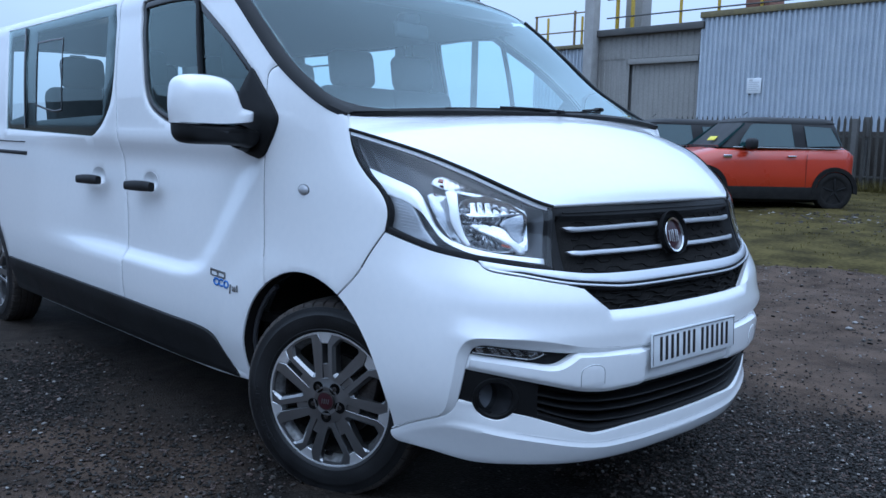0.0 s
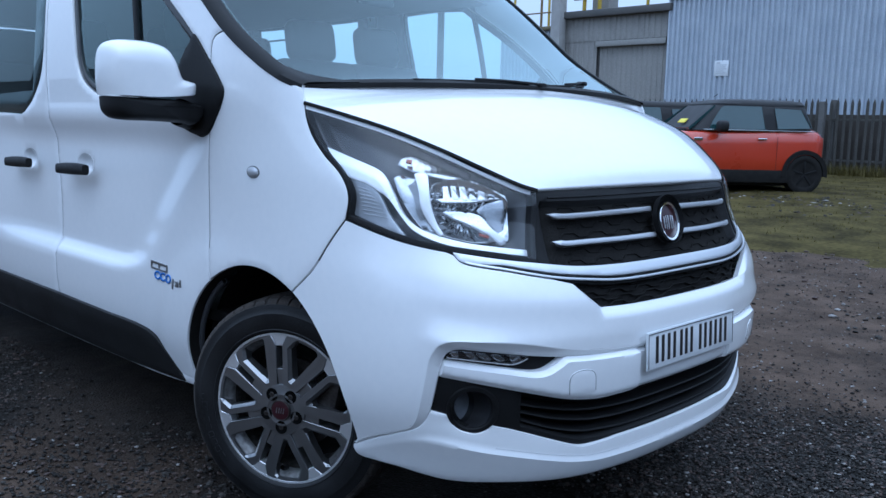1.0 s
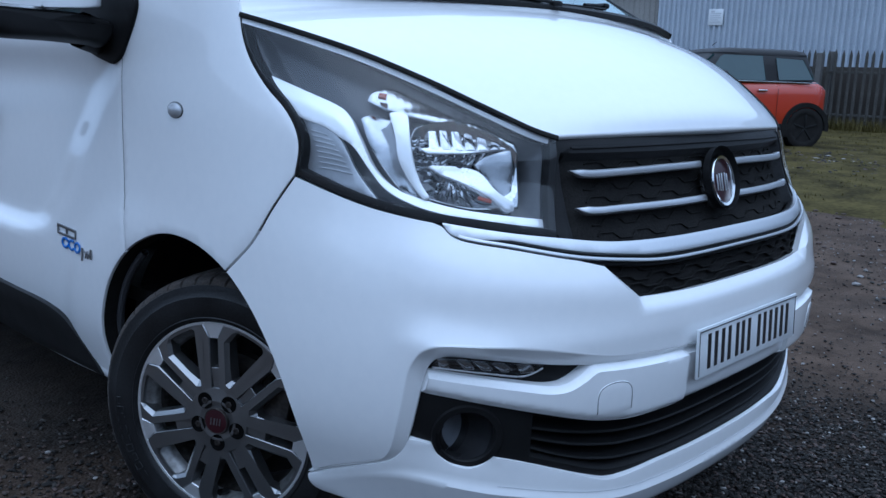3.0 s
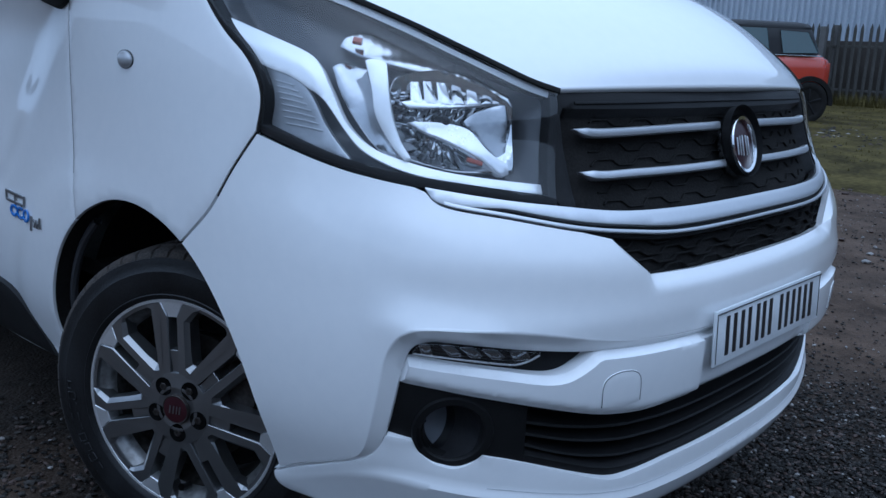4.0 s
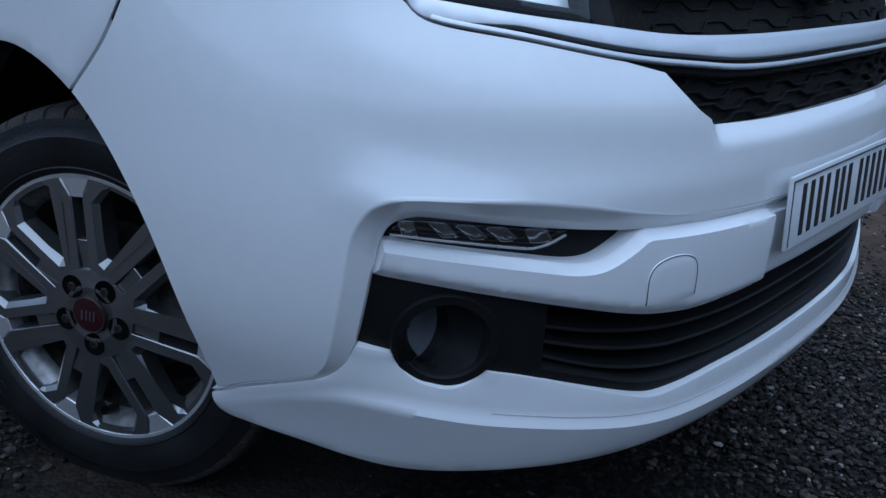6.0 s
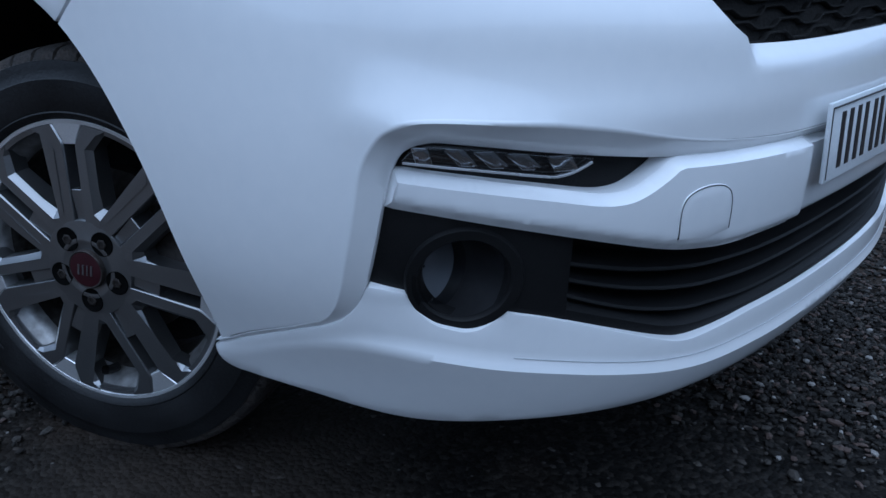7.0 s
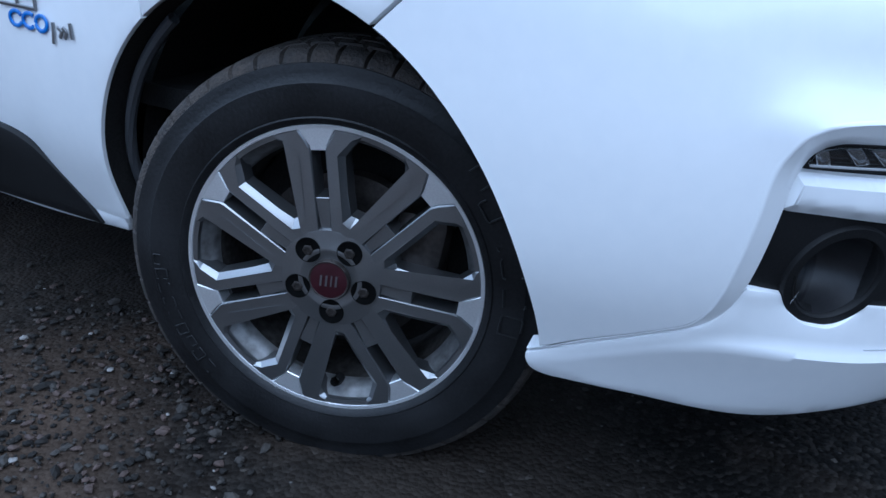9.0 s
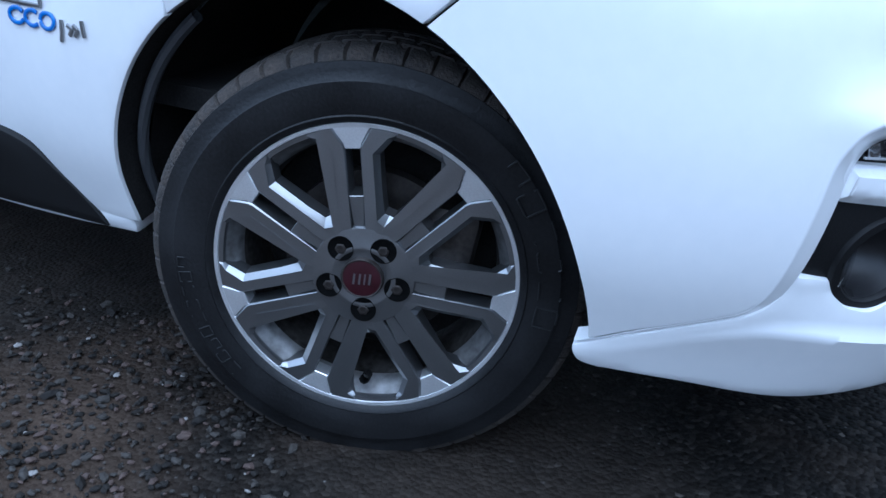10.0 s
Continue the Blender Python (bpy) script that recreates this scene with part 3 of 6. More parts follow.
    lens = facing(spun([(0.010, 0.0485), (0.004, 0.036), (0.001, 0.018), (0.0, 0.0)], 36, "y"), (0, -1, 0))
    ob = part("lens", lens, FOGLENS, fog)
    ob.location = (place.x * side, place.y + 0.030, place.z)
    ob.visible_shadow = False

low = part("lower_grille", panel(both(chain(curve([(0, 0.520), (0.3, 0.520), (0.47, 0.560)]), curve([(0.47, 0.560), (0.47, 0.380)]), curve([(0.47, 0.360), (0.33, 0.315), (0, 0.310)]))), lift=-0.090, step=0.035), LINER, van, "black lower grille with thin horizontal slats")
for za, zb, zc, zd in ((0.484, 0.455, 0.434, 0.428), (0.461, 0.427, 0.403, 0.397), (0.440, 0.395, 0.366, 0.358)):
    half = [(0.0, zd), (0.13, zd + 0.001), (0.20, zc - 0.001), (0.25, zc + 0.004), (0.34, zb), (0.45, za)]
    line = curve([(-a, b) for a, b in half[:0:-1]] + half, 8)
    part("slat", bar_on(line, 0.009, 0.055, lift=-0.060), BLACK, low)
half = [(0.0, 0.333), (0.13, 0.333), (0.22, 0.333), (0.28, 0.343), (0.365, 0.379), (0.44, 0.408), (0.505, 0.427)]
part("grille_sill", bar_on(curve([(-a, b) for a, b in half[:0:-1]] + half, 8), 0.030, 0.045, lift=-0.045), BLACK, low)

# Upper grille, silver strip and the slot under it.
grille = part("grille", panel(both(chain(curve([(0, 1.060), (0.15, 1.059), (0.316, 1.055)]), LAMP_IN[::-1], STRIP_TOP[18::-1])), step=0.016,
              lift=lambda s, z: -0.010 - 0.026 * soft(z, 1.025, 1.012) * (1 - soft(np.abs(s), 0.305, 0.318)), creases=[[(w * a, z) for z in np.linspace(0.875, 1.05, 30)] for w in (1, -1) for a in (0.304, 0.319)] + [[(a, z) for a in np.linspace(-0.30, 0.30, 60)] for z in (1.011, 1.026)]), BLACK, van, "black grille with two silver bars each side", sharp=60)
part("grille_back", panel(both(chain(curve([(0, 1.014), (0.15, 1.013), (0.302, 1.010)]), curve([(0.303, 1.008), (0.318, 0.935), (0.326, 0.868)]), [(s, z + 0.006) for s, z in STRIP_TOP[17::-1]])), lift=-0.0325, step=0.03, gap=0.0), LINER, grille)
part("top_groove", bar_on(curve([(-0.29, 1.036), (0, 1.040), (0.29, 1.036)], 20), 0.005, 0.006, lift=-0.0095), BLACK, grille)
for z0, z1 in ((0.986, 0.986), (0.914, 0.911)):
    for way in (1, -1):
        line = curve([(way * a, b) for a, b in ((0.298, z0 + 0.004), (0.262, z0 - 0.003), (0.2, z0 - 0.002), (0.1, z1 + 0.001), (0.022, z1 + 0.002))], 10)
        part("grille_bar", bar_on(line, 0.0175, 0.022, lift=-0.014, taper=lambda t: 0.04 + 0.96 * min(1, t * 6)), STRIPMETAL, grille, "tapered satin silver bar")
for z0, half in ((0.868, 0.255), (0.893, 0.260), (0.936, 0.262), (0.961, 0.262), (1.003, 0.255)):
    # rows of long flat hexagons, drawn by a rib that steps up and down
    x = np.linspace(-half, half, 140)
    beat = np.sin(75 * np.abs(x) ** 0.9 + (1.6 if z0 in (0.893, 0.961) else 0.0))
    line = [(a, z0 + 0.0055 * float(np.clip(2.2 * b, -1, 1))) for a, b in zip(x, beat)]
    part("mesh_rib", bar_on(line, 0.0030, 0.007, lift=-0.0312), LINER, grille)
part("badge_carrier", (lambda bm: (bmesh.ops.transform(bm, matrix=pose(0, -0.792, 0.948, -14, 0, 0), verts=bm.verts), bm)[1])(spun([(-0.03, 0.076), (-0.012, 0.074), (-0.004, 0.062), (-0.004, 0.0)], 48, "y")), BLACK, grille)
badge = part("badge", (lambda bm: (bmesh.ops.transform(bm, matrix=pose(0, -0.806, 0.944, -14, 0, 0) @ Matrix.Diagonal((0.95, 1, 1.08, 1)), verts=bm.verts), bm)[1])(spun([(0.02, 0.060), (-0.004, 0.060), (-0.014, 0.055), (-0.012, 0.049), (-0.004, 0.047)], 56, "y")), CHROME, grille, "round chrome-ringed badge")
part("badge_face", (lambda bm: (bmesh.ops.transform(bm, matrix=pose(0, -0.806, 0.944, -14, 0, 0) @ Matrix.Diagonal((0.95, 1, 1.08, 1)), verts=bm.verts), bm)[1])(spun([(-0.004, 0.048), (-0.007, 0.03), (-0.008, 0.0)], 48, "y")), RED, badge, "dark red badge face")
for x, w, h in ((-0.026, 0.006, 0.05), (-0.014, 0.004, 0.056), (-0.003, 0.006, 0.058), (0.012, 0.005, 0.058), (0.022, 0.006, 0.05)):
    part("badge_mark", block((w * 0.6, 0.003, h * 0.75), bevel=0.001, m=pose(x, -0.8155, 0.944, -14, 0, 0)), SATIN, badge)

strip_main = both(chain(STRIP_TOP, [(0.556, 0.886)], [(s, z + 0.016 * min(1, (0.56 - s) / 0.12)) for s, z in STRIP_LOW[::-1][2:]]))
strip = part("grille_strip", panel(strip_main, lift=0.003, step=0.012, gap=0.001, roll=0.0015, rim=0.03), STRIPMETAL, grille, "satin silver strip across the nose")
part("strip_edge", bar_on([(s, z + 0.005) for s, z in [(-a, b) for a, b in STRIP_LOW[:0:-1]][6:] + STRIP_LOW[:-6]], 0.007, 0.010, lift=0.0005), STRIPMETAL, strip)
part("strip_gap", panel(both(chain(STRIP_TOP, [(0.552, 0.880)], STRIP_LOW[::-1][2:])), lift=-0.008, step=0.03, gap=0.0), BLACK, strip)
slot = part("upper_slot", panel(both(chain(curve([(0, 0.808), (0.153, 0.808), (0.295, 0.822)]), [(0.225, 0.730)], curve([(0.221, 0.728), (0.128, 0.720), (0, 0.720)]))), lift=-0.034, step=0.03), LINER, van, "black honeycomb slot above the number plate")
for k in range(4):
    z0 = 0.742 + 0.019 * k
    half = 0.215 + 0.06 * k / 3
    x = np.linspace(-half, half, 140)
    line = [(a, z0 + 0.0055 * float(np.clip(2.2 * math.sin(75 * abs(a) ** 0.9 + 1.6 * (k % 2)), -1, 1))) for a in x]
    part("mesh_rib", bar_on(line, 0.0036, 0.010, lift=-0.030), LINER, slot)

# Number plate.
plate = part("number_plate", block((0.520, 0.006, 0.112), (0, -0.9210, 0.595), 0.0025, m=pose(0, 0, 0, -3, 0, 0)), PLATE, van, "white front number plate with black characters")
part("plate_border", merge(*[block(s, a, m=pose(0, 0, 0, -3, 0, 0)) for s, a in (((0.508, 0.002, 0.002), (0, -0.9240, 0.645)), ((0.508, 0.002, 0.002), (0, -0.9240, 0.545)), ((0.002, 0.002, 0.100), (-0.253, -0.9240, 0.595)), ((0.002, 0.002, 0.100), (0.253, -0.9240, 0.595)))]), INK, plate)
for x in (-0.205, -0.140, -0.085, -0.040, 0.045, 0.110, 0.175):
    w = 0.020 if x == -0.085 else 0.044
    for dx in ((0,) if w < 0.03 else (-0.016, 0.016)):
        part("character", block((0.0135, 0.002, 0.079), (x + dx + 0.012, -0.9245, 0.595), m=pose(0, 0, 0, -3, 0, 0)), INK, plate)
for x in (-0.236, 0.236):
    part("plate_screw", spun([(0, 0.006), (-0.003, 0.005), (-0.004, 0)], 12, "y"), PLATE, plate).location = pose(0, 0, 0, -3, 0, 0) @ Vector((x, -0.9235, 0.598))

# ---- headlamps ----
GUIDE_TOP = [(0.832, 1.160), (0.767, 1.136), (0.704, 1.109), (0.684, 1.082), (0.675, 1.030), (0.652, 0.985), (0.622, 0.950), (0.576, 0.932), (0.464, 0.914), (0.362, 0.905)]
GUIDE_TOP = spread(GUIDE_TOP + GUIDE_TOP[-2:0:-1])
for side in (1, -1):
    lampbody = part("headlamp", panel(LAMP, lift=lambda s, z: -0.036 - 0.03 * soft(near(spread(np.c_[np.abs(s), z]), spread(LAMP)), 0.01, 0.05) - 0.065 * soft(1.75 - np.hypot((np.abs(s) - 0.50) / 0.105, (z - 1.005) / 0.085) ** 2, 0, 0.5), step=0.014, gap=0.006, rim=0.02, side=side), HOUSING, van, "large clear headlamp with dark housing and white light guide")
    part("bonnet_gap", bar_on([(s, z - 0.005) for s, z in LAMP_TOP], 0.011, 0.006, lift=0.0015, side=side), LINER, lampbody)
    ring = gather(shrink(spread(LAMP), 0.012)) + np.array((0.003, 0.007))
    part("seal", panel(LAMP, holes=[[tuple(p) for p in ring]], lift=-0.006, step=0.03, gap=0.003, rim=0.03, side=side), BLACK, lampbody)
    guide = chain(curve([(0.832, 1.160), (0.767, 1.136), (0.706, 1.111), (0.692, 1.090), (0.689, 1.054), (0.679, 1.009), (0.662, 0.978), (0.633, 0.954), (0.590, 0.938), (0.521, 0.922), (0.437, 0.911), (0.358, 0.902)]),
                  curve([(0.361, 0.889), (0.463, 0.898), (0.558, 0.914), (0.612, 0.930), (0.650, 0.952), (0.675, 0.985), (0.701, 1.030), (0.722, 1.047), (0.748, 1.066), (0.797, 1.088), (0.832, 1.156)]))
    part("light_guide", panel(guide, lift=lambda s, z: -0.030 + 0.010 * np.clip(near(spread(np.c_[np.abs(s), z]), GUIDE_TOP) / 0.03, 0, 1), step=0.009, gap=0.0, rim=0.02, roll=0.002, side=side), PIPE, lampbody, "white light guide sweeping under the reflector")
    cheek = chain(curve([(0.802, 1.092), (0.763, 1.080), (0.741, 1.060), (0.726, 1.034), (0.709, 0.986), (0.689, 0.953), (0.673, 0.930)]), curve([(0.673, 0.930), (0.729, 0.942), (0.774, 0.955), (0.806, 0.966)]), curve([(0.806, 0.968), (0.796, 1.007), (0.792, 1.036), (0.794, 1.071), (0.802, 1.092)]))
    side_bowl = part("side_reflector", panel(cheek, lift=-0.030, step=0.014, gap=0.0, rim=0.01, side=side), CHEEK, lampbody, "pale ribbed side reflector")
    for k in range(8):
        z0 = 1.052 - 0.0105 * k
        part("rib", bar_on(curve([(0.781 - 0.0012 * k, z0 + 0.003), (0.765 - 0.004 * k, z0), (0.750 - 0.0055 * k, z0 - 0.004)]), 0.0030, 0.004, lift=-0.0302, side=side), LAMPGREY, side_bowl)
    bowl = chain(curve([(0.585, 1.060), (0.560, 1.085), (0.504, 1.100), (0.434, 1.096), (0.384, 1.056)]), curve([(0.384, 1.056), (0.388, 0.990), (0.400, 0.925)]), curve([(0.400, 0.925), (0.491, 0.930), (0.572, 0.944)]), curve([(0.572, 0.944), (0.600, 0.990), (0.598, 1.030), (0.585, 1.060)]))

    def bowl_lift(s, z):
        a = np.abs(s)
        r = np.hypot((a - 0.50) / 0.105, (z - 1.005) / 0.085)
        spoke = np.arctan2(z - 0.985, a - 0.515)
        fluted = 0.0034 * np.abs(np.sin(a * 165 + (z - 1.05) * 80)) * soft(z, 0.998, 1.025) + 0.0036 * np.abs(np.sin(spoke * 6)) * soft(z, 1.0, 0.97) + 0.0022 * np.abs(np.sin(z * 190)) * soft(a, 0.53, 0.56)
        return -0.036 - 0.050 * np.clip(1.3 - r**2, 0, 1) + fluted * np.clip((1.25 - r**2) * 3, 0, 1)

    main = part("main_reflector", panel(bowl, lift=bowl_lift, step=0.0045, gap=0.0, rim=0.01, side=side), REFLECTOR, lampbody, "faceted chrome main reflector", sharp=25)
    p, n = on_skin(np.array([[0.50, 1.005], [0.505, 0.985]]), -0.05)
    bulb = part("bulb", spun([(0.02, 0.008), (0.0, 0.008), (-0.006, 0.006), (-0.009, 0.0)], 20, "y"), BLACK, lampbody)
    bulb.location = (p[0][0] * side, p[0][1], p[0][2])
    shelf = chain(curve([(0.567, 1.000), (0.509, 1.000), (0.464, 0.990), (0.439, 0.958), (0.409, 0.935)], 6), curve([(0.411, 0.921), (0.426, 0.921), (0.456, 0.948), (0.499, 0.971), (0.540, 0.986)], 6))
    part("reflector_shelf", panel(shelf, lift=lambda s, z: -0.046 + 0.016 * soft(z, 1.0, 0.95), step=0.008, gap=0.0, rim=0.02, roll=0.002, side=side), SILVERED, main)
    wedge = chain(curve([(0.464, 1.008), (0.436, 1.031), (0.394, 1.040)], 6), curve([(0.396, 1.000), (0.408, 0.937)], 6), curve([(0.431, 0.967), (0.456, 0.992)], 6))
    part("reflector_wedge", panel(wedge, lift=lambda s, z: -0.040 - 0.022 * soft(np.abs(s), 0.39, 0.46), step=0.008, gap=0.0, rim=0.012, roll=0.001, side=side), BOWLGREY, main)
    streak = chain(curve([(0.572, 1.036), (0.514, 1.045), (0.398, 1.050)], 6), curve([(0.402, 1.046), (0.459, 1.034), (0.516, 1.028), (0.560, 1.026)], 6))
    part("reflector_band", panel(streak, lift=lambda s, z: -0.044 + 0.008 * soft(z, 1.05, 1.03), step=0.008, gap=0.0, rim=0.01, roll=0.001, side=side), SILVERED, main)
    for k in range(6):
        s0 = 0.556 - 0.0240 * k
        vane = [(s0, 1.030 + 0.0020 * k), (s0 - 0.0205, 1.032 + 0.0022 * k), (s0 - 0.034, 1.093 - 0.0015 * (k - 1.5) ** 2), (s0 - 0.022, 1.094 - 0.0015 * (k - 1.5) ** 2)]
        part("reflector_vane", panel(chain(curve(vane[:2], 2), curve(vane[2:], 2)), lift=lambda s, z: -0.038 - 0.012 * soft(z, 1.035, 1.09), step=0.007, gap=0.0, rim=0.012, roll=0.0008, side=side), BOWLGREY if k % 2 else SILVERED, main)
    part("amber_bulb", bar_on(curve([(0.475, 0.945), (0.45, 0.938)]), 0.008, 0.008, lift=-0.035, side=side), AMBER, lampbody)
    inner_bowl = chain(curve([(0.668, 1.092), (0.640, 1.106), (0.605, 1.104)]), curve([(0.605, 1.104), (0.622, 1.050), (0.618, 1.000), (0.590, 0.945)]), curve([(0.590, 0.945), (0.625, 0.956), (0.655, 0.998), (0.672, 1.045), (0.668, 1.092)]))
    part("inner_reflector", panel(inner_bowl, lift=lambda s, z: -0.036 - 0.02 * soft(np.abs(s), 0.67, 0.61), step=0.012, gap=0.0, rim=0.01, side=side), BOWLGREY, lampbody)
    pipe = chain(curve([(0.602, 1.104), (0.586, 1.106), (0.572, 1.102)]), curve([(0.572, 1.102), (0.590, 1.055), (0.594, 1.010), (0.585, 0.968), (0.572, 0.942)]), curve([(0.580, 0.940), (0.602, 0.972), (0.617, 1.012), (0.612, 1.060), (0.602, 1.104)]))
    part("upright_guide", panel(pipe, lift=-0.024, step=0.012, gap=0.0, rim=0.03, roll=0.003, side=side), PIPE, lampbody, "white curved light guide")
    blink = chain(curve([(0.632, 1.136), (0.607, 1.154), (0.566, 1.163), (0.521, 1.145), (0.479, 1.118), (0.444, 1.093)]), curve([(0.444, 1.093), (0.531, 1.107), (0.596, 1.121), (0.632, 1.136)]))
    signal = part("indicator", panel(blink, lift=lambda s, z: -0.044 + 0.0008 * np.abs(np.sin(np.abs(s) * 190 + z * 110)) + 0.003 * soft(z, 1.13, 1.11), step=0.005, gap=0.0, rim=0.01, side=side), BOWLGREY, lampbody, "chrome indicator reflector", sharp=25)
    part("amber_bulb", bar_on(curve([(0.606, 1.138), (0.592, 1.136)]), 0.012, 0.010, lift=-0.026, side=side), AMBER, signal)
    ob = part("lens", panel(LAMP, lift=lambda s, z: 0.002 * soft(near(spread(np.c_[np.abs(s), z]), spread(LAMP)), 0.0, 0.03), step=0.02, gap=0.006, rim=0.004, roll=0.0015, side=side), CLEAR, lampbody, "clear polycarbonate lens")
    ob.visible_shadow = False

# ---- bonnet, windscreen, roof ----
edge_line = on_skin(np.array(LAMP_TOP + curve([(0.837, 1.284), (0.829, 1.327)], 2)[1:]))[0]
e_t = np.linspace(0, 1, len(edge_line))


e_smooth = np.polyval(np.polyfit(e_t[:-2], edge_line[:-2, 2], 3), e_t)


def bonnet_at(u, t):
    e = np.array([np.interp(t, e_t, edge_line[:, k]) for k in range(3)])
    k = 1 - abs(u) ** 2.0
    return np.array((-e[0] * u * -1, e[1] - (0.066 + 0.104 * t) * k, e[2] + (float(np.interp(t, e_t, e_smooth)) - e[2] + 0.010 + 0.040 * t + 0.070 * t * (1 - t)) * k))


us, ts = [math.sin(a) for a in np.linspace(-math.pi / 2, math.pi / 2, 61)], list(np.linspace(0, 1, 40))
rows = [[bonnet_at(u * 0.994, t) for u in us] for t in ts]
rows.insert(0, [p + np.array((0, 0.012, -0.012)) for p in rows[0]])
rows.insert(1, [p + np.array((0, 0.001, -0.004)) for p in rows[1]])
rows.append([p + np.array((0, 0.004, -0.004)) for p in rows[-1]])
rows.append([p + np.array((0, 0.012, -0.03)) for p in rows[-1]])
rows = [[row[0] + np.array((0.008, 0.004, -0.02))] + row + [row[-1] + np.array((-0.008, 0.004, -0.02))] for row in rows]
part("bonnet", loft(rows), PAINT, van, sharp=60)

A_LINE = [(0.824, 1.325), (0.895, 1.355), (0.970, 1.412), (1.045, 1.512), (1.213, 1.643), (1.356, 1.756), (1.50, 1.860)]
a_pts = np.array(curve(on_skin(np.array(A_LINE))[0]))
a_t = np.linspace(0, 1, len(a_pts))


def screen_at(u, t, sink=0.0):
    e = np.array([np.interp(t, a_t, a_pts[:, k]) for k in range(3)])
    k = 1 - abs(u) ** 2.6
    return np.array((e[0] * u, e[1] - (0.170 - 0.03 * t) * k + sink * 0.6, e[2] + (0.030 + 0.020 * t) * k - sink))


us = list(np.linspace(-1, 1, 49))
ob = part("windscreen", facing(loft([[screen_at(0.985 * u, t) for u in us] for t in np.linspace(0.0, 1, 36)]), (0, -1, 1)), SCREEN, van, "raked windscreen with black edge band")
ob.visible_shadow = False
band = [[screen_at(u, t, 0.004) for u in np.linspace(-0.99, -0.90 + 0.55 * max(0.0, 1 - t / 0.34) ** 1.5, 9)] for t in np.linspace(0, 1, 36)]
# edge band; its deep lower run also paints in the dashboard's dark reflection
part("black_band", merge(loft(band), loft([[screen_at(-u, t, 0.004) for u in np.linspace(-0.99, -0.94, 5)] for t in np.linspace(0, 1, 36)]), loft([[screen_at(u, t, 0.004) for u in us] for t in np.linspace(0.0, 0.115, 5)]), loft([[screen_at(u, t, 0.004) for u in us] for t in np.linspace(0.95, 1.0, 4)])), GLOSSBLACK, ob)
for side in (1, -1):
    part("screen_trim", loft([[screen_at(side * u, t, d) for u, d in ((0.955 - 0.13 * max(0, 1 - t / 0.30) ** 2, 0.004), (0.956 - 0.13 * max(0, 1 - t / 0.30) ** 2, -0.006), (0.966, -0.010), (0.985, -0.010), (1.0, -0.004), (1.004, 0.01))] for t in np.linspace(0, 1, 40)]), BLACK, ob, "matt black windscreen pillar trim")
part("scuttle", loft([[screen_at(u, t, d) for u in np.linspace(-0.99, 0.99, 49)] for t, d in ((0.0, 0.01), (0.0, -0.004), (0.03, -0.007), (0.062, -0.004), (0.064, 0.004))]), BLACK, ob, "black scuttle panel under the windscreen")


def roof_at(u, y):
    k = 1 - abs(u) ** 3
    return np.array((0.872 * u, y, 1.865 + 0.10 * k))


part("roof", loft([[screen_at(u, 1.0, -0.002) for u in us]] + [[roof_at(u, y - 0.10 * (1 - abs(u) ** 2.6) * (y < 1)) for u in us] for y in (0.78, 0.95, 1.4, 2.0, 3.0, 3.9, 4.65)] + [[(0.82 * u, 4.68, 1.75 + 0.1 * (1 - abs(u) ** 3)) for u in us]]), PAINT, van)
part("roof_lining", loft([[(0.80 * u, y, 1.80 + 0.05 * (1 - abs(u) ** 3)) for u in np.linspace(-1, 1, 13)] for y in (0.70, 1.5, 2.5, 4.5)]), LINING, van)
part("mirror_mount", block((0.10, 0.06, 0.05), (0.0, 0.62, 1.79), 0.015), DASH, van)
part("rear_view_mirror", block((0.22, 0.03, 0.07), (0.0, 0.60, 1.735), 0.014, 3, m=pose(0, 0, 0, -10, 0, 8)), DASH, van)
part("tailgate", block((1.72, 0.05, 1.0), (0, 4.65, 0.80), 0.02), PAINT, van)
for x in (-0.77, 0.0, 0.77):
    part("tailgate_post", block((0.14, 0.05, 0.56), (x, 4.65, 1.56), 0.02), PAINT, van)

# ---- sides ----
def side_lift(s, z):
    a = np.abs(s)
    y = a - 0.8
    r = np.hypot(np.where(a < 1, 1.2 * (a - 1.0), a - 1.0) - 0.02, z - 0.37)
    flare = 0.008 * (1 - soft(r, 0.40, 0.50)) * soft(a, 0.93, 1.06)
    # the scallop pressed into the front door
    line = glide([(0.66, 1.74), (0.70, 1.58), (0.78, 1.46), (0.93, 1.33), (1.06, 1.215), (1.16, 1.14), (1.30, 1.10)], np.clip(z, 0.66, 1.30))
    dish = -0.034 * soft(a, line - 0.05, line + 0.20) * soft(z, 0.655, 0.71) * (1 - soft(z, 1.10, 1.26)) * (1 - soft(a, 2.6, 3.6))
    waist = 0.006 * np.exp(-((z - 1.215) / 0.035) ** 2) * soft(a, 1.2, 1.5)
    return flare + dish + waist


FRONT_GLASS = chain(curve([(1.150, 1.195), (1.30, 1.218), (1.60, 1.262), (1.822, 1.280), (2.031, 1.336), (2.127, 1.413), (2.165, 1.562), (2.193, 1.688), (2.203, 1.800)]),
                    curve([(2.190, 1.830), (1.95, 1.836), (1.730, 1.826)]), curve([(1.730, 1.826), (1.651, 1.779), (1.413, 1.634), (1.204, 1.476), (1.080, 1.350), (1.060, 1.300), (1.110, 1.208)]))
